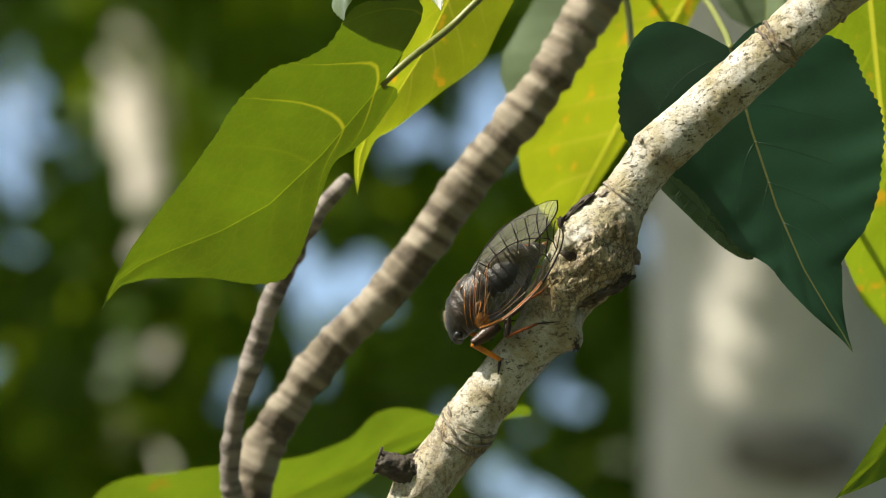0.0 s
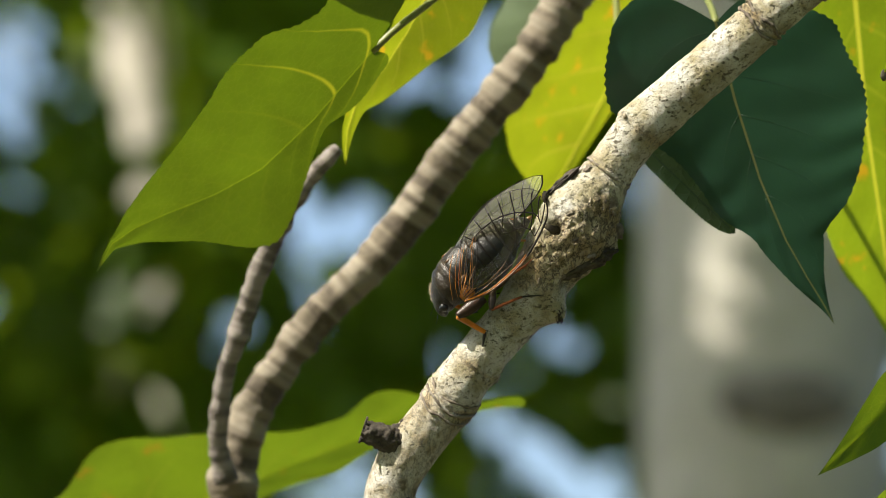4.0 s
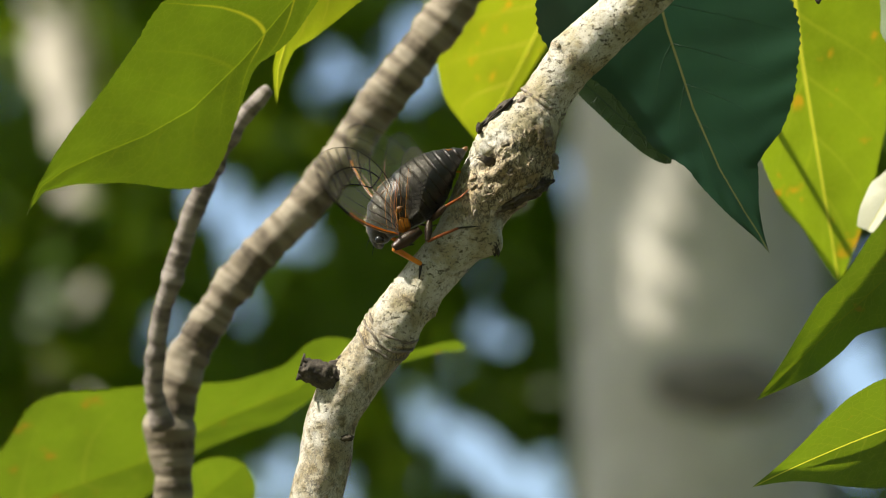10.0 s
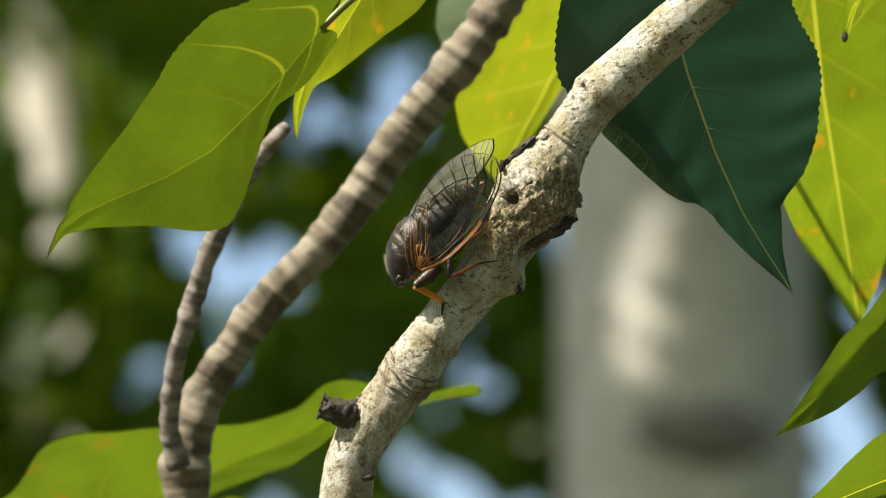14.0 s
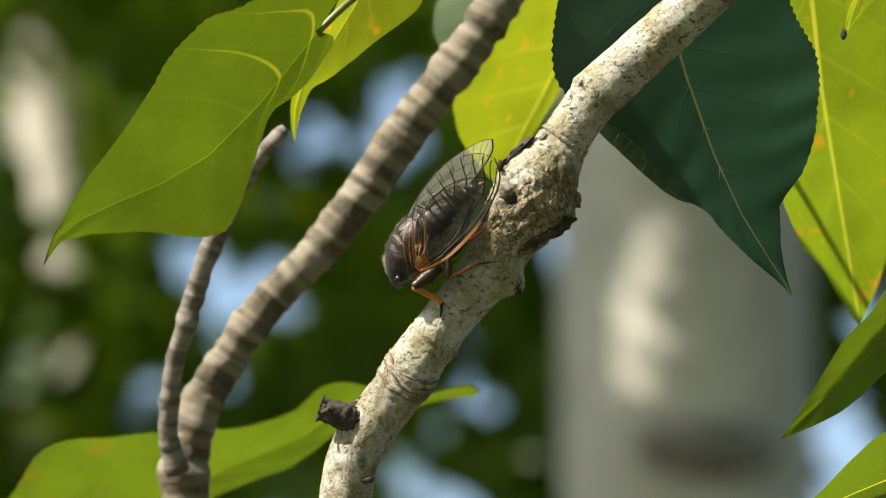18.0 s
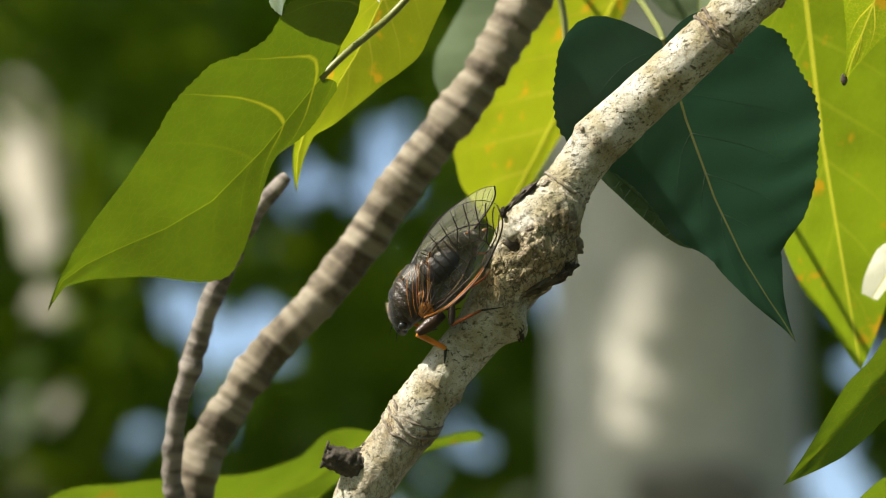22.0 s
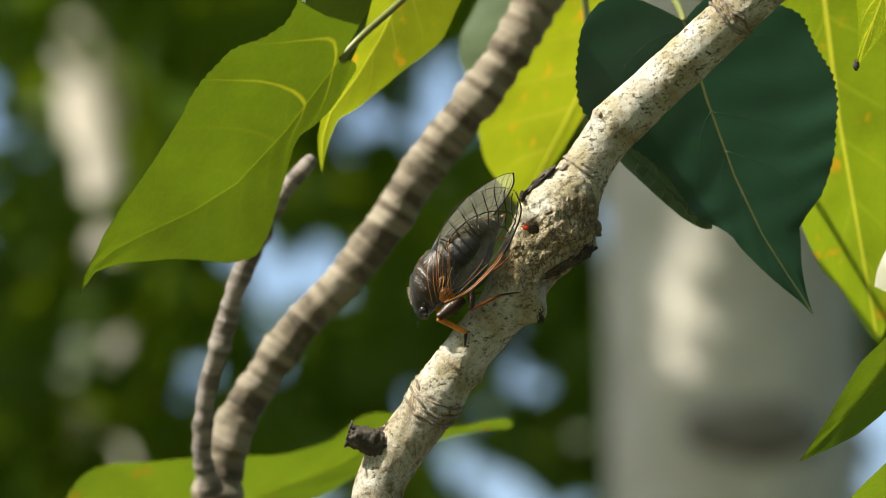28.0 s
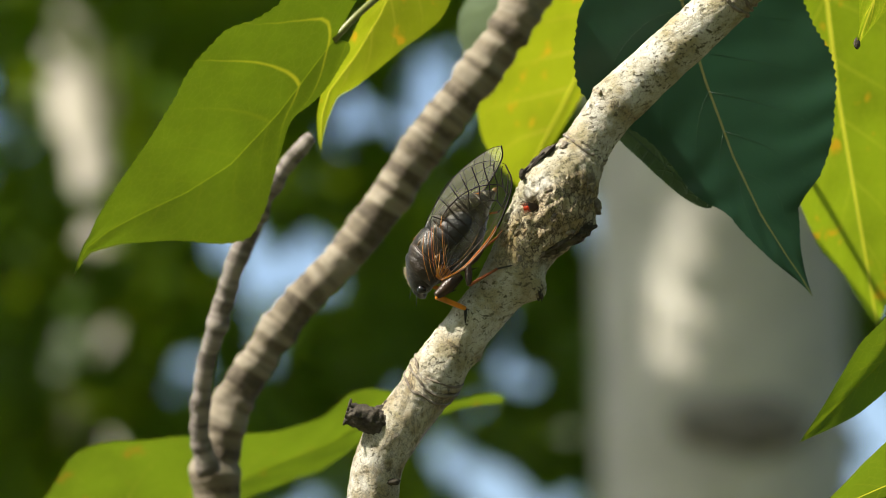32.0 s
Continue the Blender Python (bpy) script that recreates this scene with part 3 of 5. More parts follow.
# ---- second branch, a hand's width behind ----
HOME2 = uv(325, 900, 100)
second = thing("aspen_branch", HOME2, "grey-brown aspen branch banded with pale leaf scars, out of focus behind", "branch")
rows2 = [row_of(*q) for q in (
    (380, 20600, 100, 140), (380, 9000, 100, 110), (350, 3000, 100, 70), (335, 1250, 100, 44), (325, 1000, 100, 36), (322, 890, 100, 34), (319, 850, 100, 40), (317, 810, 100, 45), (325, 763, 100, 39), (346, 700, 100, 35), (373, 650, 100, 34),
    (402, 604, 100, 33), (432, 560, 100, 33), (480, 502, 100, 33), (537, 446, 100, 33), (585, 393, 100, 34), (624, 343, 100, 35), (680, 262, 100, 37), (740, 182, 100, 37), (800, 108, 100, 37), (850, 40, 100, 38),
    (900, -45, 100, 40), (945, -118, 100, 40), (966, -155, 100, 26), (975, -175, 100, 8))]
sp2 = spline(rows2, [0.2, 0.1, 0.03, 0.01] + [0.0006] * 22)
arc2 = np.concatenate([[0], np.cumsum(np.linalg.norm(np.diff(sp2[:, :3], axis=0), axis=1))])
start2 = arc2[int(np.argmax(sp2[:, 2] > uv(0, 1000, 100).z))]


def band(s):
    """Height of the ring scars at a place along the branch, unevenly spaced."""
    return noise.noise(Vector((s * 420, 3.1, 0))) + 0.5 * noise.noise(Vector((s * 1100, 7.7, 0)))


def along_uv(ob, lengths, sides):
    """Length along in millimetres and turn round, for banded bark."""
    table = np.array([(s * 1000, 2.0 * abs(2 * k / sides - 1)) for s in lengths for k in range(sides)], np.float32)
    at_loop = np.empty(len(ob.data.loops), np.int32)
    ob.data.loops.foreach_get("vertex_index", at_loop)
    ob.data.uv_layers.new(name="bands").data.foreach_set("uv", table[at_loop].ravel())


pts, faces = tube(sp2, 40, lambda q, nrm, i, a: 0.0003 * fbm(q, 260, 3) + (0.00058 * band(arc2[i]) + 0.0008 * max(0, noise.noise(Vector((arc2[i] * 160, a * 0.6, 0)))) if arc2[i] > start2 else 0))
along_uv(part("bark", shift((pts, faces), HOME2), BANDED, second), arc2 - start2, 40)
tw = spline([row_of(*q) for q in ((306, 810, 92, 22), (291, 750, 90, 18), (292, 700, 88, 17), (298, 650, 86, 17), (308, 600, 84, 17), (322, 560, 82, 18), (340, 500, 81, 19), (362, 435, 79, 19), (383, 388, 78, 18), (412, 335, 77, 16), (438, 288, 75, 15), (470, 248, 74, 14), (492, 226, 74, 13), (502, 216, 74, 9))], 0.0007)
pts, faces = tube(tw, 24, lambda q, nrm, i, a: 0.0003 * fbm(q, 350, 3) + 0.00052 * noise.noise(Vector((i * 0.22, 5, 0))))
along_uv(part("side_twig", shift((pts, faces), HOME2), BANDED_TWIG, second, "thin grey side twig"), np.concatenate([[0], np.cumsum(np.linalg.norm(np.diff(tw[:, :3], axis=0), axis=1))]), 24)
TOP = uv(962, -150, 100)
for u, v, d in ((985, -190, 98), (945, -185, 100), (965, -215, 100)):
    part("bud", blob(uv(u, v, d) - HOME2, (0.0016, 0.0016, 0.0042), 0.1, 2, 16, 10), PETIOLE, second)

# ---- leaves of the second branch ----
GLOW = (0.35, -0.72, -0.60)
# half widths along the midrib, on its two sides
LEFT_SHAPE = (((0, 0.16), (0.11, 0.21), (0.18, 0.18), (0.24, 0.11), (0.36, 0.3), (0.46, 0.47), (0.54, 0.61), (0.62, 0.52), (0.71, 0.33), (0.78, 0.24), (0.84, 0.15), (0.92, 0.05), (0.96, 0.02), (1, 0)),
    ((0, 0.59), (0.04, 0.79), (0.1, 0.78), (0.13, 0.69), (0.21, 0.79), (0.26, 0.94), (0.32, 0.92), (0.35, 0.93), (0.42, 0.88), (0.47, 0.8), (0.6, 0.61), (0.74, 0.37), (0.91, 0.04), (0.96, 0.03), (1, 0)))
NARROW_SHAPE = (((0, 0.77), (0.11, 1.03), (0.29, 0.97), (0.41, 0.97), (0.54, 0.66), (0.66, 0.46), (0.75, 0.35), (0.81, 0.17), (0.89, 0.12), (0.96, 0.03), (1, 0)),
    ((0, 0.42), (0.23, 0.56), (0.41, 0.52), (0.52, 0.37), (0.63, 0.32), (0.72, 0.25), (0.81, 0.17), (0.89, 0.12), (0.95, 0.08), (1, 0)))
MID_SHAPE = (((0, 0.13), (0.12, 0.17), (0.2, 0.13), (0.27, 0.13), (0.42, 0.13), (0.68, 0.15), (0.81, 0.11), (0.88, 0.08), (1, 0)),
    ((0, 0.58), (0.28, 0.78), (0.38, 0.88), (0.57, 1.0), (0.75, 0.98), (0.84, 0.97), (0.9, 0.77), (0.95, 0.58), (0.97, 0.32), (1, 0)))
DARK_SHAPE = (((0, 0.49), (0.05, 0.65), (0.09, 0.81), (0.14, 0.97), (0.24, 1.0), (0.34, 1.06), (0.42, 1.02), (0.55, 0.85), (0.62, 0.71), (0.69, 0.51), (0.71, 0.32), (0.76, 0.26), (0.84, 0.14), (0.93, 0.04), (1, 0)),
    ((0.0, 0.83), (0.07, 0.96), (0.12, 1.02), (0.17, 1.04), (0.22, 0.96), (0.28, 0.82), (0.33, 0.68), (0.39, 0.57), (0.48, 0.48), (0.56, 0.44), (0.6, 0.37), (0.66, 0.24), (0.73, 0.21), (0.82, 0.15), (0.9, 0.08), (0.96, 0.02), (1, 0)))
LOW_SHAPE = (((0, 0.52), (0.05, 0.69), (0.08, 0.69), (0.11, 0.83), (0.13, 0.95), (0.17, 1.18), (0.19, 1.19), (0.23, 1.2), (0.33, 0.97), (0.47, 0.53), (0.53, 0.38), (0.59, 0.33), (0.64, 0.31), (0.69, 0.35), (0.71, 0.38), (0.74, 0.39), (0.77, 0.33), (0.81, 0.15), (0.85, 0.07), (0.9, 0.05), (0.95, 0.07), (0.99, 0.08), (1, 0)),
    ((0, 0.49), (0.13, 0.65), (0.32, 0.31), (0.41, 0.18), (0.44, 0.22), (0.49, 0.21), (0.54, 0.21), (0.58, 0.26), (0.62, 0.18), (0.7, 0.17), (0.8, 0.13), (0.89, 0.06), (0.95, 0.06), (0.99, 0.06), (1, 0)))
BIG_SHAPE = (((0, 0.69), (0.18, 0.92), (0.35, 1.0), (0.52, 0.92), (0.69, 0.71), (0.84, 0.44), (0.94, 0.2), (1, 0)),
    ((0, 0.49), (0.09, 0.65), (0.19, 0.79), (0.3, 0.79), (0.45, 0.73), (0.62, 0.65), (0.74, 0.52), (0.8, 0.44), (0.84, 0.29), (0.91, 0.18), (0.97, 0.07), (1, 0)))
BOUGH_SHAPE = (((0, 0.55), (0.14, 0.74), (0.33, 0.95), (0.46, 0.57), (0.54, 0.39), (0.63, 0.42), (0.76, 0.35), (0.88, 0.19), (1, 0)),
    ((0, 0.61), (0.13, 0.82), (0.27, 0.84), (0.44, 0.6), (0.52, 0.59), (0.57, 0.58), (0.68, 0.4), (0.8, 0.22), (0.93, 0.07), (1, 0)))
# how far each midrib bows from the straight line, in half widths
CURLED = ((0, 0.25), (0.1, 0.85), (0.24, 1.0), (0.40, 0.62), (0.51, 0.26), (0.58, 0.42), (0.68, 0.98), (0.80, 0.92), (0.93, 0.66), (1, 0.42))
LEFT_MID = ((0, 0), (0.25, -0.15), (0.45, -0.2), (0.6, -0.12), (0.75, 0.02), (0.84, 0.09), (0.92, 0.11), (1, 0))
NARROW_MID = ((0, 0), (0.5, 0.05), (0.65, 0.15), (0.8, 0.33), (0.89, 0.26), (0.95, 0.13), (1, 0))
DARK_MID = ((0, 0), (0.25, 0.09), (0.5, 0.135), (0.7, 0.12), (0.85, 0.06), (0.93, 0.02), (1, 0))
LOW_MID = ((0, 0), (0.3, 0), (0.45, -0.15), (0.64, -0.2), (0.7, -0.3), (0.8, -0.28), (0.85, -0.17), (0.9, -0.12), (0.95, -0.08), (1, 0))
ROUND = ((0, 0.05), (0.1, 0.6), (0.3, 0.95), (0.6, 1.0), (0.8, 0.92), (0.92, 0.66), (0.975, 0.36), (1, 0.04))
L_LEFT = leaf(second, HOME2, uv(555, 38, 28), uv(67, 430, 22), 195, GLOW, [LEAF_OLIVE], LEFT_SHAPE, (4, 6), 0.0, 0.0, 0.006, (0.03, 0.22),
              (uv(600, -4, 29), uv(673, -62, 34), uv(760, -140, 40), uv(870, -190, 75), uv(955, -165, 98)), label="bright green backlit leaf with a drawn-out tip", seed=1,
              rib=0.00007, rib_mat=RIB_SOFT, mid=LEFT_MID, teeth=0.010)
L_OVER = leaf(second, HOME2, uv(535, -345, 24), uv(492, -140, -2), 118, (-0.6, -0.5, 0.65), [LEAF_PALE], ROUND, (-10, -30), -0.08, 0, 0.05, 0.1,
              (uv(600, -420, 30), uv(800, -380, 55), uv(960, -200, 98)), label="pale curled leaf showing its sunlit underside", seed=2, teeth=0.012, curl=-0.15, ripple=0.05, vein=VEIN_PALE, veins=6, fine=0.00009)
L_FOLD = leaf(second, HOME2, uv(615, -335, 20), uv(656, -86, -6), 128, (-0.35, -0.70, 0.60), [LEAF_PALE], OVATE, (-6, -18), -0.05, 0, 0.02, 0.1,
              (uv(620, -400, 30), uv(800, -360, 55), uv(962, -195, 98)), label="pale folded leaf tip with white veins", seed=22, teeth=0.01, vein=VEIN_PALE, veins=7, fine=0.0001, rib=0.00016, rib_mat=VEIN_PALE)
L_NARROW = leaf(second, HOME2, uv(740, -230, 50), uv(515, 250, 46), 95, GLOW, [LEAF_YELLOW], NARROW_SHAPE, (6, 14), 0.0, 0.0, 0.006, 0.06,
                (uv(850, -230, 40), uv(950, -185, 98)), label="narrow yellow-green leaf seen half edge-on", seed=3, mid=NARROW_MID)
L_MID = leaf(second, HOME2, uv(1165, -240, 130), uv(868, 315, 130), 165, GLOW, [LEAF_YELLOW], MID_SHAPE, (6, 8), 0.0, 0.0, 0.006, 0.05,
             (uv(1160, -270, 128), uv(1080, -260, 115), uv(985, -200, 102)), label="yellow-green leaf with rust spots, glowing in the sun", seed=4, rib=0.0003)
L_PALE = leaf(second, HOME2, uv(960, -190, 136), uv(798, 92, 140), 66, (-0.3, -0.8, 0.3), [LEAF_PALE_DIM], ROUND, (12, 20), 0.05, 0, 0.02, 0.05,
              (uv(965, -190, 98),), label="small pale grey-green leaf turned to the sun", seed=5, teeth=0.02)
L_DARK = leaf(second, HOME2, uv(1168, -12, 22), uv(1384, 520, 24), 215, (0.13, -0.96, -0.15), [LEAF_DARK_SHADED], DARK_SHAPE, (5, 5), 0.02, 0.0, 0.006, (0.04, 0.16),
              (uv(1155, -45, 35), uv(1113, -107, 60), uv(1030, -155, 85), uv(970, -165, 99)), rib=0.00013, rib_mat=RIB_DIM, vein=VEIN_DARK, label="dark blue-green leaf, shade put into its colour, with yellow midrib", seed=6, teeth=0.009, mid=DARK_MID, curl=0.0, ripple=0.006)
L_LOW = leaf(second, HOME2, uv(28, 946, 150), uv(833, 660, 144), 150, GLOW, [LEAF], LOW_SHAPE, (4, 6), 0.0, 0.0, 0.005, 0.1,
             (uv(0, 1050, 140), uv(330, 1040, 104)), label="bright green leaf with small rust spots below the branches", seed=7, rib=0.00005, rib_mat=RIB_SOFT, mid=LOW_MID)
L_UNDER = leaf(second, HOME2, uv(300, 985, 160), uv(446, 872, 156), 62, GLOW, [LEAF], ROUND, (6, 6), 0.0, 0.0, 0.006, 0.1,
               (uv(310, 1040, 130), uv(330, 1100, 104)), label="bright green leaf tip under the lower leaf", seed=18, rib=0.00005, rib_mat=RIB_SOFT)
L_STRIP = leaf(second, HOME2, uv(1012, 175, 26), uv(1208, 360, 25), 24, (-0.35, -0.85, 0.35), [LEAF_MOTTLED], ROUND, (10, 10), 0.0, 0.0, 0.02, 0.05,
               (uv(1000, 120, 50), uv(990, -60, 90), uv(968, -165, 99)), label="narrow mottled grey-green leaf edge under the dark leaf", seed=16, teeth=0.03, rib_mat=VEIN_DARK, ripple=0.08)
L_BACK = leaf(second, HOME2, uv(1235, -250, 112), uv(1228, -40, 116), 78, (-0.45, -0.75, 0.2), [LEAF_PALE_DIM], ROUND, (14, 18), 0.0, 0.0, 0.02, 0.05,
              (uv(1200, -290, 110), uv(1050, -260, 104), uv(968, -172, 99)), label="grey-green leaf with a pale edge behind the branch", seed=31, teeth=0.02)
# ---- leaves of the main branch ----
R_BIG = leaf(main, HOME, uv(1395, -260, 62), uv(1498, 572, 98), 200, (0.55, -0.72, -0.40), [LEAF_BRIGHT], BIG_SHAPE, (5, 6), 0.0, 0.0, 0.006, 0.08,
             (uv(1400, -275, 55), uv(1440, -200, 8), uv(1450, -175, 0)), label="large bright green hanging leaf with a pale midrib", seed=8, rib=0.0004, mid=((0, 0), (0.5, 0.06), (1, 0)))
R_TIP = leaf(main, HOME, uv(1640, -345, -15), uv(1471, 82, -15), 128, GLOW, [LEAF_NET], OVATE, (3, 3), 0.0, 0.0, 0.006, 0.08,
             (uv(1650, -385, -14), uv(1610, -330, -9), uv(1570, -258, -2)), label="yellow-green leaf with a net of veins and a brown tip", seed=9, rib=0.00022, teeth=0.012)
R_GREY = leaf(main, HOME, uv(1715, -115, 30), uv(1685, 205, 30), 72, (-0.8, -0.45, 0.45), [LEAF_PALE_DIM], ROUND, (30, 22), 0.0, 0.0, 0.02, 0.08,
              (uv(1650, -180, 25), uv(1700, -330, 5), uv(1705, -362, 0)), label="folded grey-green leaf lit from above", seed=10)
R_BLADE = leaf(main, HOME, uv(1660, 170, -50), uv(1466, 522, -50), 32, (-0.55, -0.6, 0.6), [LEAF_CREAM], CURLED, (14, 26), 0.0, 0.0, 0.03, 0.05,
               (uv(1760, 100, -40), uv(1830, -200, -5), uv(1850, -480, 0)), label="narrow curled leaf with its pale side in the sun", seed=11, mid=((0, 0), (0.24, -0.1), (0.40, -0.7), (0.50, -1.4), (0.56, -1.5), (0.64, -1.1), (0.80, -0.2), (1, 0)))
R_YELLOW = leaf(main, HOME, uv(1790, 190, -36), uv(1545, 530, -36), 105, GLOW, [LEAF_YELLOW], OVATE, (4, 4), 0.0, 0.05, 0.01, 0.08,
                (uv(1840, 60, -25), uv(1880, -200, -5), uv(1900, -520, 0)), label="yellow-green leaf lit through by the sun", seed=17)
R_LOW = leaf(main, HOME, uv(1690, 470, 8), uv(1345, 772, 4), 100, (0.22, -0.88, -0.34), [LEAF], BOUGH_SHAPE, (6, 8), 0.0, 0.0, 0.008, 0.08,
             (uv(1740, 420, 8), uv(1850, 100, 4), uv(1900, -520, 0)), label="green leaf with a curved pointed tip, half in shade", seed=12, rib_mat=RIB_SOFT)
R_FOOT = leaf(main, HOME, uv(1695, 795, 6), uv(1345, 935, 6), 98, GLOW, [LEAF], OVATE, (6, 6), 0.0, 0.03, 0.008, 0.08,
              (uv(1800, 700, 6), uv(1960, 200, 4), uv(2010, -610, 0)), label="bright green leaf with a pointed tip", seed=13)

part("dead_tip", blob(uv(1472, 76, -15) - uv(1640, -345, -15), (6e-4, 3e-4, 10e-4), 0.3, 2, 12, 8), DARK, R_TIP, "dry brown tip")

# ---- cicada ----
def shell(name, rough, base, spec=0.5, bumpy=0.0, var=0.4, coat=0.0):
    m, nt, b = material(name, rough, base)
    n = noise_tex(nt, 700, 4, 0.6)
    nt.links.new(ramp(nt, n.outputs[0], [(0.3, tuple(c * (1 - var) for c in base)), (0.7, tuple(min(1, c * (1 + var)) for c in base))]).outputs[0], b.inputs["Base Color"])
    b.inputs["Coat Weight"].default_value = coat
    b.inputs["Coat Roughness"].default_value = 0.2
    b.inputs["Specular IOR Level"].default_value = spec
    if bumpy:
        bump(nt, b, noise_tex(nt, 2200, 3, 0.7).outputs[0], bumpy, 0.0002)
    return m


BLACK = shell("black_shell", 0.28, (0.009, 0.007, 0.006), 0.5, 0.9, 0.6)
ABDOMEN = shell("abdomen_black", 0.34, (0.008, 0.007, 0.007), 0.5, 0.9, 0.5)
PRONOTUM = shell("pronotum_dark", 0.30, (0.018, 0.011, 0.007), 0.55, 1.0, 0.7)
BROWN = shell("brown_shell", 0.35, (0.026, 0.011, 0.005), 0.45, 0.5)
RUST = shell("rust_shell", 0.4, (0.24, 0.062, 0.014), 0.45, 0.3)
GOLD = shell("gold_streak", 0.4, (0.40, 0.155, 0.020), 0.5, 0.3)
ORANGE = shell("orange_shell", 0.38, (0.62, 0.225, 0.020), 0.5, 0.2)
EYE = shell("eye_black", 0.2, (0.008, 0.008, 0.009), 0.6, 0.0)
WING_VEIN = shell("wing_vein_dark", 0.7, (0.014, 0.010, 0.008), 0.2)
COSTA = shell("costa_brown", 0.38, (0.13, 0.055, 0.012))
COSTAL_ROOT = shell("costal_root", 0.4, (0.30, 0.115, 0.010))
for m, glow in ((COSTAL_ROOT, 0.45), (ORANGE, 0.35)):
    # thin horn that the sun shines through
    nt = m.node_tree
    tr = node(nt, "ShaderNodeBsdfTranslucent", Color=(0.95, 0.42, 0.03, 1))
    sh = node(nt, "ShaderNodeMixShader", Fac=glow)
    nt.links.new(nt.nodes["Principled BSDF"].outputs[0], sh.inputs[1])
    nt.links.new(tr.outputs[0], sh.inputs[2])
    nt.links.new(sh.outputs[0], nt.nodes["Material Output"].inputs[0])
HAIR = shell("pale_hair", 0.6, (0.30, 0.24, 0.16))
MEMBRANE = bpy.data.materials.new("wing_membrane")
MEMBRANE.use_nodes = True
nt = MEMBRANE.node_tree
nt.nodes.remove(nt.nodes["Principled BSDF"])
clear = node(nt, "ShaderNodeBsdfTransparent", Color=(0.94, 0.93, 0.86, 1))
gl = node(nt, "ShaderNodeBsdfGlossy", Roughness=0.22, Color=(0.8, 0.8, 0.76, 1))
haze = node(nt, "ShaderNodeBsdfTranslucent", Color=(0.75, 0.74, 0.66, 1))
hz = node(nt, "ShaderNodeMixShader", Fac=0.045)
nt.links.new(clear.outputs[0], hz.inputs[1])
nt.links.new(haze.outputs[0], hz.inputs[2])
sh = nt.nodes.new("ShaderNodeMixShader")
wr = node(nt, "ShaderNodeBump", Strength=0.35, Distance=0.0003)
nt.links.new(noise_tex(nt, 900, 2).outputs[0], wr.inputs["Height"])
nt.links.new(wr.outputs[0], gl.inputs["Normal"])
sh.inputs[0].default_value = 0.03
nt.links.new(hz.outputs[0], sh.inputs[1])
nt.links.new(gl.outputs[0], sh.inputs[2])
nt.links.new(sh.outputs[0], nt.nodes["Material Output"].inputs[0])

FAR_MEMBRANE = MEMBRANE.copy()
FAR_MEMBRANE.name = "wing_membrane_hazy"
for nd in FAR_MEMBRANE.node_tree.nodes:
    if nd.type == "MIX_SHADER" and nd.inputs[0].default_value < 0.06:
        nd.inputs[0].default_value = 0.09
SMOKY = MEMBRANE.copy()
SMOKY.name = "hindwing_membrane_smoky"
for nd in SMOKY.node_tree.nodes:
    if nd.type == "BSDF_TRANSPARENT":
        nd.inputs[0].default_value = (0.74, 0.70, 0.62, 1)
    if nd.type == "BUMP":
        nd.inputs["Strength"].default_value = 0.8
MM = 0.001
HEAD_WAY = Vector((-0.77, 0.0, -0.64)).normalized()   # towards the head, in the stand's axes
OUT_WAY = Vector((-0.64, 0.0, 0.77))
LEAN = radians(24)   # how far the back is turned to the camera
BACK = (OUT_WAY * math.cos(LEAN) + Vector((0, -1, 0)) * math.sin(LEAN)).normalized()
SIDE = BACK.cross(HEAD_WAY)
CIC_AT = uv(763, 408, -2.0)
BODY = Matrix((HEAD_WAY, SIDE, BACK)).transposed().to_4x4()
BODY.translation = CIC_AT


def cicada_pose(du=0.0, dv=0.0, turn=0.0):
    """The cicada's pose: shifted along the picture plane by tenths of a millimetre and turned about its head, in degrees."""
    pivot = uv(700, 480, -3.0)
    spin = Matrix.Translation(pivot) @ Matrix.Rotation(radians(turn), 4, (0, 1, 0)) @ Matrix.Translation(-pivot)
    return REF @ Matrix.Translation((du * 1e-4, 0, -dv * 1e-4)) @ spin @ BODY


def on_body(u, v, depth):
    """A place by uv() in the cicada's own millimetres."""
    return tuple(BODY.inverted() @ uv(u, v, depth) / MM)


cicada = new("cicada")
cicada.empty_display_size = 0.01
cicada.matrix_world = cicada_pose()
tagged(cicada, "black cicada with orange legs and clear veined wings, head down", "insect")


def mm(pf):
    return ([np.array(p) * MM for p in pf[0]], *pf[1:])


def lathe(rows, sides=32, ridge=None):
    """Body section along x: rows of x, half-width, height up, height down, z of the axis."""
    rr = spline([(x, 0, z, w, hu, hd) for x, w, hu, hd, z in rows], 0.3)
    pts, faces = [], []
    for x, _, z, w, hu, hd in rr:
        for k in range(sides):
            a = 2 * math.pi * k / sides
            c, s = math.cos(a), math.sin(a)
            pts.append((x, w * c, z + (hu if s > 0 else hd) * s + (ridge(x, a) if ridge else 0)))
    for i in range(len(rr) - 1):
        for k in range(sides):
            k2 = (k + 1) % sides
            faces.append((i * sides + k, (i + 1) * sides + k, (i + 1) * sides + k2, i * sides + k2))
    faces.append(tuple(range(sides)))
    faces.append(tuple((len(rr) - 1) * sides + k for k in range(sides - 1, -1, -1)))
    return pts, faces


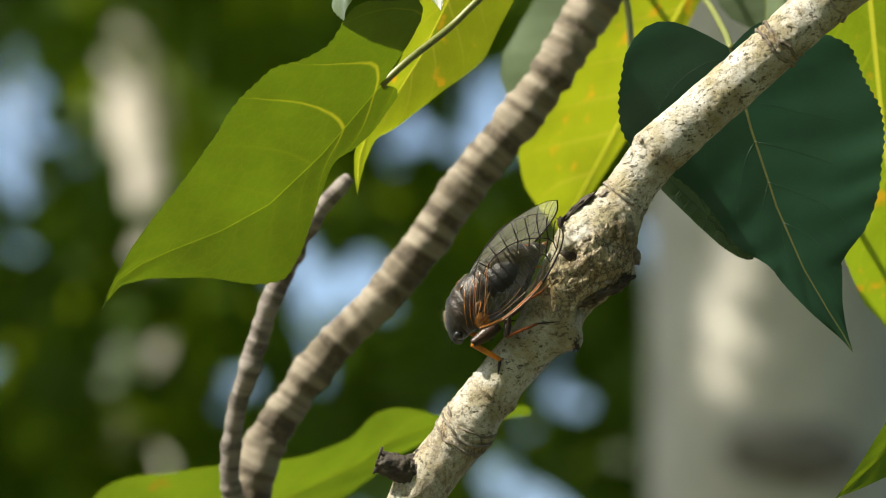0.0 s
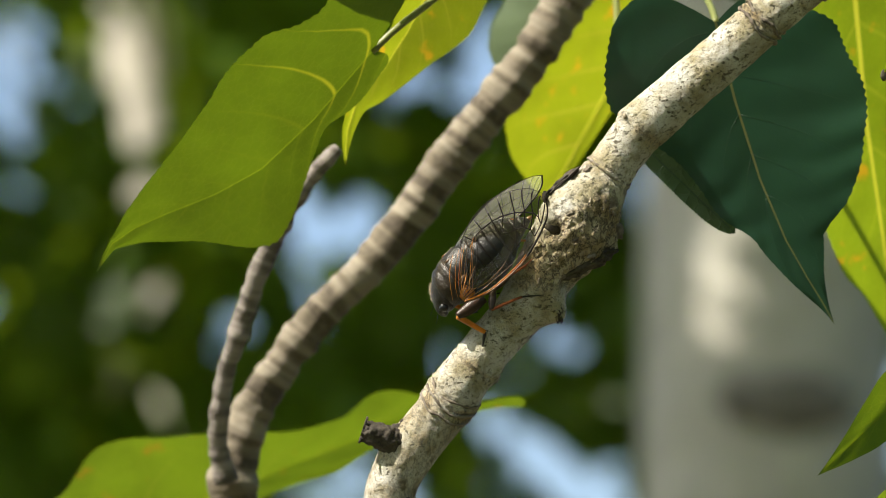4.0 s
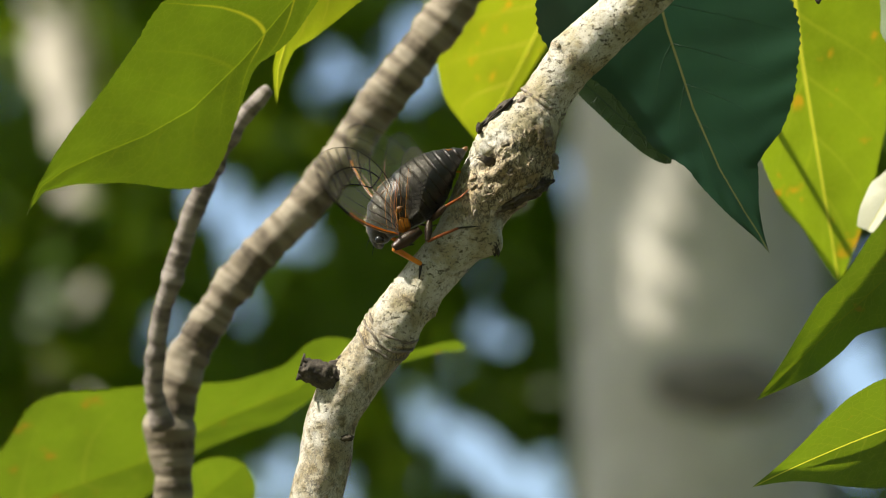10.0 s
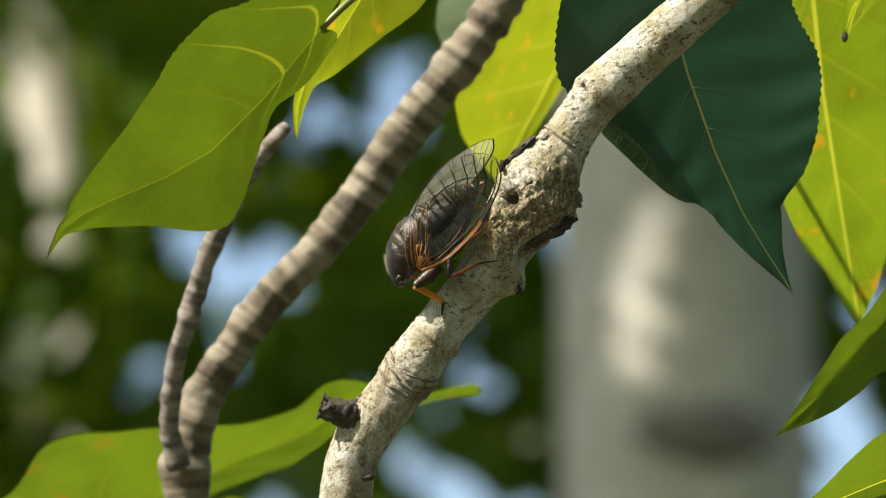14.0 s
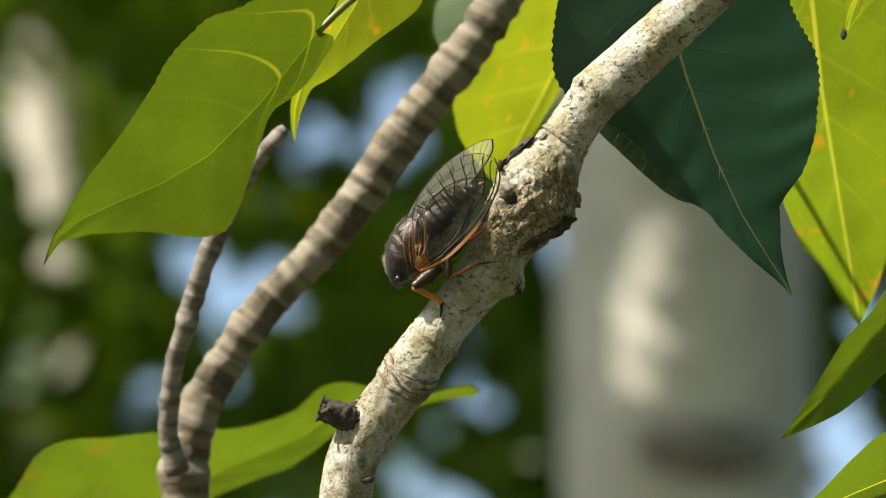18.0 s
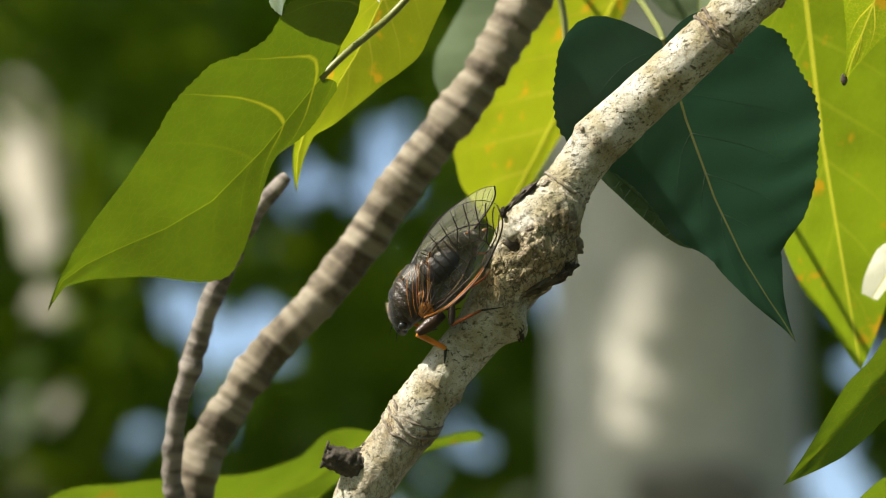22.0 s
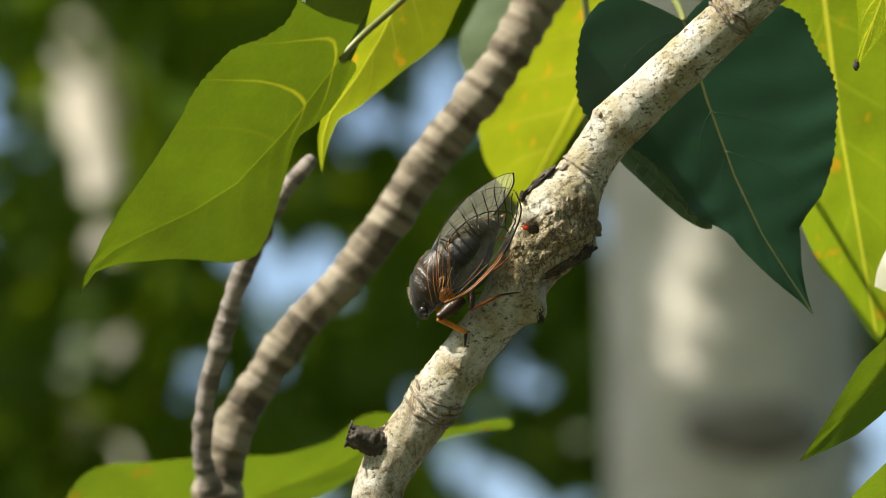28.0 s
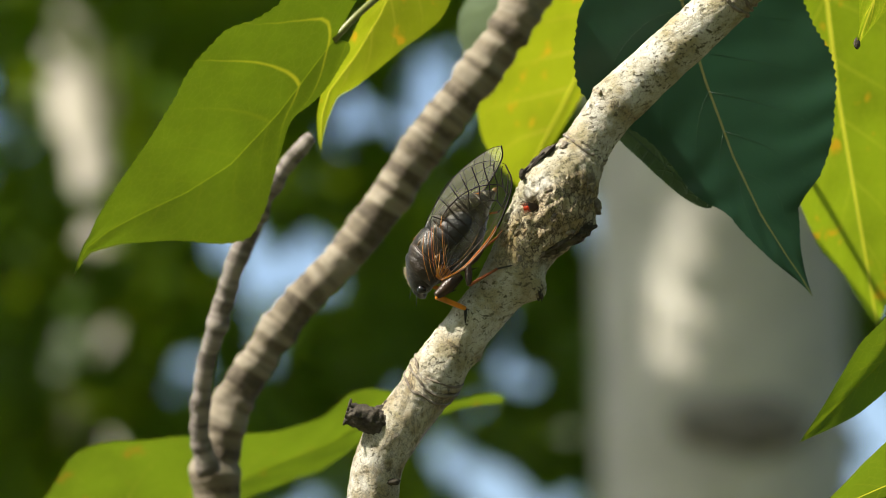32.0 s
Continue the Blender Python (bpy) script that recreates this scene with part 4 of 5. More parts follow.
head = part("head", mm(lathe([(11.3, 0.9, 0.6, 0.7, -1.0), (10.9, 2.2, 1.5, 1.5, -0.8), (10.2, 3.1, 2.3, 2.3, -0.5), (9.3, 3.6, 2.9, 2.9, -0.2), (8.5, 3.6, 3.3, 3.0, 0.1)])), BLACK, cicada)
for s in (1, -1):
    part("eye", mm(blob((10.2, s * 3.2, -0.7), (0.80, 0.78, 0.85), u=18, v=12)), EYE, head, "round black eye")
    part("antenna", mm(tube([(11.0 + 0.35 * k, s * (1.5 + 0.12 * k), -1.0 - 0.28 * k, 0.09 - 0.011 * k) for k in range(7)], 5)), BLACK, head)
    part("ocellus", mm(blob((10.1, s * 0.5, 1.75), (0.16, 0.16, 0.14), u=8, v=6)), ORANGE, head)
part("snout", mm(blob((10.7, 0, -2.0), (1.0, 1.4, 1.6), 0.1, 3)), BLACK, head)
prono = part("pronotum", mm(lathe([(9.0, 3.5, 2.9, 2.9, 0.0), (8.3, 3.9, 3.6, 3.2, 0.3), (7.0, 4.2, 4.0, 3.5, 0.6), (5.8, 4.4, 4.3, 3.6, 0.8), (5.4, 4.2, 4.2, 3.5, 0.8)], 36,
             lambda x, a: 0.10 * math.sin(a * 9) * math.sin(x * 2.2) - 0.16 * math.exp(-((x - 7.1) / 0.25) ** 2))), PRONOTUM, cicada, "glossy dark dome behind the head")
part("collar", mm(tube([(5.45 + 0.1 * math.sin(a * 3), 4.3 * math.cos(a), 0.8 + 4.25 * math.sin(a), 0.16) for a in np.linspace(-0.2, math.pi + 0.2, 30)], 6)), BROWN, prono)
meso = part("mesonotum", mm(lathe([(5.7, 4.0, 4.1, 4.2, 0.8), (4.6, 4.2, 4.5, 4.8, 0.9), (3.0, 4.3, 4.6, 5.4, 1.0), (1.4, 4.1, 4.4, 5.7, 1.1), (0.6, 3.6, 4.0, 5.4, 1.1)], 36)), BLACK, cicada)
for s in (1, -1):
    part("scutal_stripe", mm(tube([(5.0 - 0.5 * k, s * (1.5 - 0.08 * k), 5.1 + 0.12 * math.sin(k), 0.15) for k in range(8)], 5)), COSTA, meso)
    part("hinge_plate", mm(blob((5.4, s * 4.2, -0.9), (1.4, 0.7, 1.4), 0.3, 3, 16, 10)), ORANGE, meso, "orange plate at the wing's hinge")
    part("hinge_plate", mm(blob((4.2, s * 4.2, 1.9), (0.8, 0.4, 0.5), 0.3, 3, 14, 8)), COSTA, meso)
ab = [(1.6, 4.3, 4.5, 5.8, 1.1), (0.0, 4.5, 4.6, 5.9, 1.1), (-1.6, 4.5, 4.55, 5.7, 1.15), (-3.3, 4.4, 4.3, 5.0, 1.2), (-5.0, 4.0, 3.9, 4.0, 1.2), (-6.7, 3.4, 3.2, 2.8, 1.2), (-8.3, 2.6, 2.4, 1.6, 1.15), (-9.7, 1.7, 1.6, 1.1, 1.1), (-11.3, 0.5, 0.5, 0.4, 1.0)]
for k in range(len(ab) - 1):
    (x0, w0, u0, d0, z0), (x1, w1, u1, d1, z1) = ab[k], ab[k + 1]
    rows = [(x0 + 0.15, w0 * 0.96, u0 * 0.96, d0, z0), (x0 - 0.3, w0 * 1.02, u0 * 1.02, d0, z0), ((x0 + x1) / 2, (w0 + w1) / 2 * 1.03, (u0 + u1) / 2 * 1.03, (d0 + d1) / 2, (z0 + z1) / 2), (x1, w1 * 1.02, u1 * 1.02, d1, z1), (x1 - 0.05, w1 * 0.91, u1 * 0.91, d1 * 0.94, z1)]
    seg = part("abdomen_segment", mm(lathe(rows)), ABDOMEN, cicada)
    part("segment_edge", mm(tube([(x1 - 0.02, w1 * 1.0 * math.cos(a), z1 + u1 * math.sin(a), 0.05 if k < 6 else 0.08) for a in np.linspace(0.1, math.pi - 0.1, 20)], 5)), BROWN if k < 7 else COSTA, seg)
tail = part("tail", mm(blob((-11.2, 0, 1.1), (0.9, 0.5, 0.5), 0.1, 2, 12, 8)), COSTA, cicada)
part("tail_ridge", mm(tube([(-8.6 - 0.35 * k, 0.25, 3.35 - 0.27 * k, 0.20 - 0.018 * k) for k in range(8)], 6)), ORANGE, tail, "orange ridge at the tip of the abdomen")
part("underside", mm(blob((3.0, 0, -2.2), (5.6, 3.2, 1.6), 0.1, 2, 20, 12)), BROWN, cicada)
# short pale hairs on head and thorax
rnd = random.Random(8)
hp, hf = [], []
for _ in range(620):
    x, a = rnd.uniform(2.5, 11.3), rnd.uniform(0.0, 3.1)
    w = float(np.interp(x, (2.5, 5.5, 8.5, 10.2, 11.3), (4.2, 4.3, 3.6, 3.1, 0.9)))
    h = float(np.interp(x, (2.5, 5.5, 8.5, 10.2, 11.3), (4.6, 4.2, 3.3, 2.3, 0.6)))
    z = float(np.interp(x, (2.5, 5.5, 8.5, 10.2, 11.3), (1.0, 0.8, 0.1, -0.5, -1.0)))
    p = np.array((x, w * math.cos(a), z + h * math.sin(a)))
    d = np.array((rnd.uniform(-0.2, 0.5), math.cos(a), math.sin(a))) * rnd.uniform(0.25, 0.7) * (1.3 if x > 9 else 0.7)
    k = len(hp)
    hp += [p + (0.03, 0, 0), p - (0.03, 0, 0), p + (0, 0.02, 0.02), p + d]
    hf += [(k, k + 1, k + 3), (k + 1, k + 2, k + 3), (k + 2, k, k + 3)]
tagged(part("hair", mm((hp, hf)), HAIR, cicada), kind="stuff")

# wings: front edge and hind edge along the length, in millimetres
WL = 22.5
FRONT = spline([(x, y, 0) for x, y in ((0, 0.9), (2, 0.3), (5.6, -0.3), (12, 0.2), (18, 2.4), (21.2, 4.5), (22.5, 7.4))], 0.5)
HIND = spline([(x, y, 0) for x, y in ((0, 2.6), (2.5, 5.6), (5.0, 9.0), (7.6, 10.8), (10.2, 11.9), (14.2, 12.5), (18.2, 11.5), (21.1, 9.8), (22.5, 7.6))], 0.5)


def wing_at(s, q, lift, scale=1.0):
    x = s * WL
    a, b = float(np.interp(x, FRONT[:, 0], FRONT[:, 1])), float(np.interp(x, HIND[:, 0], HIND[:, 1]))
    near = -1.9 * max(0.0, 1 - s / 0.22) ** 2
    return np.array((x * scale, (a + q * (b - a)) * scale, lift * (near + 0.55 * math.sin(math.pi * q) * math.sin(math.pi * s) + 0.10 * math.sin(9 * s + 5 * q))))


IN = ((0.34, 0.82), (0.45, 0.79), (0.555, 0.75), (0.65, 0.69), (0.735, 0.61), (0.80, 0.50), (0.845, 0.37), (0.86, 0.22), (0.84, 0.08))
RIM = ((0.31, 0.985), (0.45, 0.985), (0.58, 0.985), (0.70, 0.985), (0.805, 0.985), (0.89, 0.97), (0.95, 0.88), (0.975, 0.6), (0.96, 0.2))
CELL = ((0.24, 0.60), (0.42, 0.56), (0.54, 0.50), (0.645, 0.42), (0.72, 0.32), (0.75, 0.20), (0.74, 0.07))
VEINS = [(IN[k], IN[k + 1]) for k in range(8)] + [(IN[k], RIM[k]) for k in range(9)] + [(CELL[k], CELL[k + 1]) for k in range(1, 6)]
VEINS += [(CELL[1], IN[1]), (CELL[2], IN[2]), (CELL[2], IN[3]), (CELL[3], IN[4]), (CELL[4], IN[5]), (CELL[5], IN[6]), (CELL[6], IN[8]), (CELL[1], IN[0])]
BASES = [((0.02, 0.15), (0.3, 0.12), CELL[6]), ((0.02, 0.28), (0.3, 0.24), (0.55, 0.22), CELL[5]), ((0.02, 0.42), (0.22, 0.38), (0.42, 0.38), CELL[3]), ((0.02, 0.58), (0.16, 0.56), CELL[1]),
         ((0.03, 0.74), (0.15, 0.74), IN[0]), ((0.05, 0.88), (0.16, 0.88), (0.30, 0.93))]


def build_wing(name, sign, scale=1.0, label="", film=None, plain=False):
    lift = sign * scale
    n, k = 44, 14
    pts = [wing_at(i / n, j / k, lift, scale) for i in range(n + 1) for j in range(k + 1)]
    faces = [(i * (k + 1) + j, i * (k + 1) + j + 1, (i + 1) * (k + 1) + j + 1, (i + 1) * (k + 1) + j) for i in range(n) for j in range(k)]
    w = part(name, mm((pts, faces)), film or MEMBRANE, cicada, label)
    part("front_margin", mm(tube([(*wing_at(s, 0.0, lift, scale), (0.10 if plain else 0.19) * (1.1 - 0.7 * s)) for s in np.linspace(0, 0.62, 30)], 8)), COSTA, w, "" if plain else "orange-brown front edge")
    if not plain:
        part("costal_base", mm(tube([(*wing_at(s, 0.03, lift, scale), 0.19 * (1.15 - 1.2 * s)) for s in np.linspace(0, 0.60, 26)], 8)), COSTAL_ROOT, w, "orange root of the front edge")
    part("tip_margin", mm(tube([(*wing_at(s, 0.0, lift, scale), (0.08 if plain else 0.27) * (1.3 - 0.75 * s)) for s in np.linspace(0.6, 1, 26)], 6)), WING_VEIN, w)
    part("margin", mm(tube([(*wing_at(s, 1.0, lift, scale), (0.03 if plain else 0.07) * (1.2 - 0.4 * s)) for s in np.linspace(0, 1, 44)], 6)), BROWN if plain else WING_VEIN, w)
    for v in () if plain else VEINS:
        row = spline([(s, q, 0, 0) for s, q in v], 0.02)
        part("vein", mm(tube([(*wing_at(s, q, lift, scale), 0.115 if film is None else 0.045) for s, q, _, _ in row], 5)), WING_VEIN, w)
    for k, v in enumerate(BASES[2:4] if plain else BASES):
        row = spline([(s, q, 0, 0) for s, q in v], 0.02)
        part("vein", mm(tube([(*wing_at(s, q, lift, scale), (0.035 if plain else 0.07) * (1.2 - s)) for s, q, _, _ in row], 5)), (COSTA, WING_VEIN, WING_VEIN, COSTA, GOLD, BROWN)[k] if not plain else WING_VEIN, w)
    return w


def wing_pose(sign, along, across, base):
    x = Vector(along).normalized()
    y = Vector(across)
    y = (y - x * y.dot(x)).normalized()
    m = Matrix((x, y, x.cross(y))).transposed().to_4x4()
    m.translation = Vector(base) * MM
    return m


TURN = BODY.to_3x3().inverted()
REST, OPEN = {}, {}
WINGS = {}
HINDS, REST_H, OPEN_H = {}, {}, {}
REST[1] = wing_pose(1, (-1.0, 0.0, 0.0), (0.0, -0.50, 0.86), (6.5, 6.9, -1.9))
REST[-1] = wing_pose(-1, (-0.995, 0.03, 0.055), (0.0, 0.66, 0.75), (6.5, -6.9, -1.7))
OPEN[1] = wing_pose(1, TURN @ Vector((-0.78, -0.58, 0.22)), TURN @ Vector((0.10, 0.25, 0.96)), (6.5, 5.4, -1.9))
OPEN[-1] = wing_pose(-1, TURN @ Vector((-0.55, 0.55, 0.63)), TURN @ Vector((0.6, 0.75, 0.2)), (6.5, -5.4, -1.7))
for s in (1, -1):
    WINGS[s] = build_wing("forewing", -s, 1.0 if s > 0 else 1.11, "clear forewing with dark veins and an orange front edge", None if s > 0 else FAR_MEMBRANE)
    WINGS[s].matrix_basis = REST[s]
    HINDS[s] = build_wing("hindwing", -s, 0.58, "small smoky hindwing", SMOKY, plain=True)
    REST_H[s] = wing_pose(s, (-1.0, 0.0, 0.06), (0.0, -s * 0.50, 0.86), (4.4, s * 5.75, -0.9))
    OPEN_H[s] = wing_pose(s, TURN @ Vector((-0.30, -0.25 * s, 0.90)), TURN @ Vector((0.85, 0.3, 0.3)), (4.4, s * 4.9, 0.4))
    HINDS[s].matrix_basis = REST_H[s]


# legs: knees out, feet on the bark
def leg(hip, knee, ankle, toe, r, mats):
    th = part("femur", mm(tube(spline([(*hip, r * 0.8), (*[(a + b) / 2 for a, b in zip(hip, knee)], r * 1.2), (*knee, r * 0.7)], 0.25), 12)), mats[0], cicada)
    part("tibia", mm(tube(spline([(*knee, r * 0.55), (*[(a * 0.4 + b * 0.6) for a, b in zip(knee, ankle)], r * 0.48), (*ankle, r * 0.42)], 0.25), 8)), mats[1], th)
    mid = [(a + b) / 2 for a, b in zip(ankle, toe)]
    part("tarsus", mm(tube(spline([(*ankle, r * 0.36), (*mid, r * 0.26), (*toe, r * 0.10)], 0.25), 6)), mats[2], th)


leg(on_body(768, 470, -5.5), on_body(721, 503, -6.4), on_body(770, 530, -4.5), on_body(767, 556, -4.3), 1.0, (BROWN, ORANGE, BLACK))
leg(on_body(784, 452, -5.5), on_body(781, 490, -7.0), on_body(834, 466, -5.2), on_body(872, 462, -4.9), 0.58, (BROWN, RUST, BLACK))
leg(on_body(788, 452, -5.0), on_body(812, 428, -6.8), on_body(838, 412, -5.6), on_body(852, 398, -5.0), 0.52, (BROWN, RUST, RUST))
# golden folds where the forewing is hinged at the shoulder
for k in range(10):
    x = 703 + 5 * k
    part("shoulder_streak", mm(tube(spline([(*on_body(x + 8, 394 - 4.5 * k, -7.6), 0.04), (*on_body(x + 3 + 2 * (k % 2), 420 - 2 * k, -8.4), 0.04 + 0.035 * (k % 3 == 0)), (*on_body(x + 4, 446 + 3 * (k % 3), -8.6), 0.045), (*on_body(x + 9, 474 - k, -8.2), 0.03)], 0.3), 6)), (GOLD, WING_VEIN, GOLD, RUST, GOLD, COSTA, WING_VEIN, GOLD, COSTA, WING_VEIN)[k], cicada)
# the far side
leg((7.0, -1.8, -2.4), (9.0, -3.2, -3.4), (7.2, -1.2, -6.6), (6.0, -1.0, -7.4), 0.7, (BROWN, ORANGE, BROWN))
leg((4.4, -1.8, -2.4), (4.6, -3.6, -4.0), (1.8, -1.0, -6.6), (0.4, -0.5, -7.2), 0.5, (BROWN, BROWN, BROWN))
leg((1.0, -1.8, -2.4), (-5.6, -3.0, -0.6), on_body(846, 366, -1.0), on_body(868, 352, -1.8), 0.45, (COSTA, ORANGE, BROWN))


# ---- a red mite that crawls over the branch ----
mite = new("mite")
mite.empty_display_size = 0.002
tagged(mite, "tiny bright red mite on the pale bark", "mite")
RED = shell("mite_red", 0.5, (0.55, 0.05, 0.015), 0.3, 0.3)
part("body", mm(blob((0, 0, 0), (0.55, 0.35, 0.42), 0.15, 2, 14, 10)), RED, mite)
for k in range(4):
    for s in (1, -1):
        part("leg", mm(tube([(0.35 - 0.25 * k, 0, s * 0.25, 0.05), (0.45 - 0.3 * k, -0.1, s * 0.6, 0.045), (0.5 - 0.34 * k, 0.25, s * 0.8, 0.03)], 5)), RED, mite)


def mite_pose(u, v, depth, turn=0.0):
    return REF @ Matrix.Translation(uv(u, v, depth)) @ Matrix.Rotation(radians(turn), 4, (0, 1, 0))


mite.matrix_world = mite_pose(640, 745, 6.0)
# ---- trees behind ----
def rhomb_leaves(rnd, count, sample, size):
    """Points and faces of many small folded leaves; sample() gives a place or None."""
    pts, faces = [], []
    for _ in range(count):
        p = sample()
        if p is None:
            continue
        s = size * rnd.uniform(0.7, 1.25)
        a = Vector((rnd.gauss(0, 1), rnd.gauss(0, 1), rnd.gauss(-0.6, 0.7))).normalized()
        n = Vector((rnd.gauss(0, 1), rnd.gauss(0, 1), rnd.gauss(0.4, 1)))
        b = a.cross(n).normalized() * (s * 0.42)
        n = b.cross(a).normalized() * (s * 0.08)
        k = len(pts)
        pts += [p, p + a * s * 0.35 + b + n, p + a * s * 0.35 - b + n, p + a * s, p + a * s * 0.35]
        faces += [(k, k + 1, k + 4), (k + 1, k + 3, k + 4), (k, k + 4, k + 2), (k + 4, k + 3, k + 2)]
    return pts, faces


def far(u, v, dist):
    """A place far behind: u, v as for uv(), dist metres from the first stand; in world axes."""
    return REF @ Vector(((u - 784) * 1e-4 * dist, dist, (441 - v) * 1e-4 * dist))


def tree(u, dist, r, height, label, scars=(), lean=0.0, bark=None):
    """A standing aspen trunk, on the ground, with dark knots."""
    p = far(u, 441, dist)
    ob = new("aspen_tree")
    ob.location = (p.x, p.y, 0)
    tagged(ob, label, "tree", "aspens behind the branch")
    row = [(lean * z, 0, z, r * (1.25 - 0.25 * min(1, z / 1.5)) * (1 - 0.5 * max(0, z - 2.6) / height)) for z in np.linspace(-0.05, height, 50)]
    part("trunk", tube(row, 32, lambda q, nrm, i, a: 0.03 * r * fbm(q, 3.0, 3)), bark or TRUNK, ob)
    for z, ang, w, h in scars:
        c = (lean * z + math.cos(ang) * r * 0.97, math.sin(ang) * r * 0.97, z)
        part("knot", blob(c, (w, w * 0.25, h), 0.3, 2, 18, 12, np.array(Matrix.Rotation(ang - math.pi / 2, 3, "Z"))), TRUNK_SCAR, ob)
    return ob


zc = far(1220, 752, 5.0).z
tall = tree(1228, 5.0, 0.112, 8.0, "thick pale grey aspen trunk dappled by the sun", ((zc, -1.45, 0.060, 0.028), (zc - 0.5, -2.0, 0.04, 0.02), (zc + 0.9, -1.2, 0.05, 0.02)))
slim = tree(112 + 0.15 * far(112, 160, 7.0).z / 7e-4, 7.0, 0.042, 7.0, "slender leaning pale aspen trunk among dark leaves", ((2.0, -1.3, 0.02, 0.01),), -0.15, PALE_TRUNK)
tree(106 - 0.42 * far(106, 561, 7.0).z / 7e-4, 7.0, 0.022, 4.5, "thin pale aspen pole leaning among dark leaves", lean=0.42, bark=PALE_TRUNK)
thin = tree(-420, 7.6, 0.05, 7.0, "pale aspen trunk deep in the wood", ((2.0, -1.3, 0.02, 0.01),), -0.02)

# gaps in the foliage through which the sky is seen: centre, half-axes
GAPS = ((600, 155, 72, 46), (745, 70, 44, 60), (395, 485, 42, 60), (515, 370, 46, 32), (440, 365, 28, 40), (262, 605, 24, 38), (725, 715, 34, 36), (795, 770, 56, 44), (872, 835, 60, 48), (930, 900, 50, 40), (450, 862, 60, 38),
        (530, 800, 34, 50), (1530, 715, 80, 135), (845, 575, 46, 58), (650, 622, 22, 22), (-110, 150, 54, 158), (1010, 300, 24, 54), (-200, 520, 54, 54), (1550, 420, 34, 68), (660, 900, 44, 24), (1445, 575, 24, 36), (330, 330, 20, 20))
# openings on the near side through which sunlit bark shows
PEEPS = ((96, 30, 60, 120), (118, 140, 58, 110), (128, 205, 48, 70), (151, 476, 22, 22), (106, 561, 26, 26), (36, 746, 26, 26))
SUNNY = [(far(u, v, 7.0), r) for u, v, r in ((88, 0, 1.2), (94, 40, 1.3), (100, 80, 1.4), (106, 120, 1.4), (112, 160, 1.4), (119, 200, 1.1), (147, 474, 0.50), (108, 561, 0.62), (30, 746, 0.58))] + [(far(1155, v, 4.9), 1.0) for v in (400, 430, 460, 490, 530, 570, 610)]
rnd = random.Random(11)


def in_shaft(p, r=0.17):
    """Whether a leaf here would stand in the sun's way to the sunlit bark."""
    for q, wide in SUNNY:
        d = p - q
        k = d.dot(SUN_TO)
        if k > 0.05 and (d - SUN_TO * k).length < r * wide:
            return True
    return False


def wall_leaf():
    dist = rnd.uniform(5.6, 9.5)
    u, v = rnd.uniform(-1500, 3000), rnd.uniform(-1100, 1900)
    for gu, gv, ru, rv in GAPS:
        if ((u - gu) / (ru + 40)) ** 2 + ((v - gv) / (rv + 40)) ** 2 < 1:
            return None
    for gu, gv, ru, rv in PEEPS:
        if dist < 7.05 and ((u - gu) / (ru + 26)) ** 2 + ((v - gv) / (rv + 26)) ** 2 < 1:
            return None
    p = far(u, v, dist)
    return None if in_shaft(p) else p


under = new("aspen_thicket")
under.location = (0, 7.0, 0)
tagged(under, "dense dark green aspen leaves with gaps of sky", "foliage", kind="stuff")
pts, faces = rhomb_leaves(rnd, 60000, wall_leaf, 0.075)
part("leaves", ([p - Vector((0, 7.0, 0)) for p in pts], faces), FOLIAGE, under, smooth=False)
for k in range(16):
    x, y = rnd.uniform(-3.5, 3.5), rnd.uniform(5.8, 9.0)
    if abs(x - far(784, 0, y).x) < 0.6:
        continue
    row = [(x + 0.15 * noise.noise(Vector((k, z, 0))), y - 7.0, z, 0.02 * (1.1 - z / 6)) for z in np.linspace(-0.05, 4.5, 24)]
    part("stem", tube(row, 8), TRUNK, under)


# crown leaves added overhead to shade them
def crown_leaf():
    p = Vector((rnd.uniform(-9, 5), rnd.uniform(3.6, 12), rnd.uniform(4.6, 7.0)))
    if fbm(p, 0.9, 2) < -0.22 or in_shaft(p, 0.2):
        return None
    return p


def trunk_shade():
    """Leaves added in the sun's way to the thick trunk, but for one gap: the patch of sun on its bark."""
    q = LIT + Vector((rnd.uniform(-0.14, 0.14), rnd.uniform(-0.02, 0.12), rnd.uniform(-0.6, 0.55)))
    p = q + SUN_TO * rnd.uniform(1.3, 2.3)
    # where the sun's ray past this leaf meets the trunk
    ox, oy = p.x - tall.location.x, p.y - tall.location.y
    dx, dy = -SUN_TO.x, -SUN_TO.y
    aa, bb, cc = dx * dx + dy * dy, ox * dx + oy * dy, ox * ox + oy * oy - 0.112 ** 2
    disc = bb * bb - aa * cc
    if disc > 0:
        k = (-bb - math.sqrt(disc)) / aa
        x, z = ox + dx * k, p.z - SUN_TO.z * k
        for cx, cz, rx, rz in ((-0.010, 0.052, 0.046, 0.072), (-0.012, -0.032, 0.056, 0.050)):
            if ((x - cx) / (rx + 0.032)) ** 2 + ((z - LIT.z - cz) / (rz + 0.032)) ** 2 < 1:
                return None
    return p


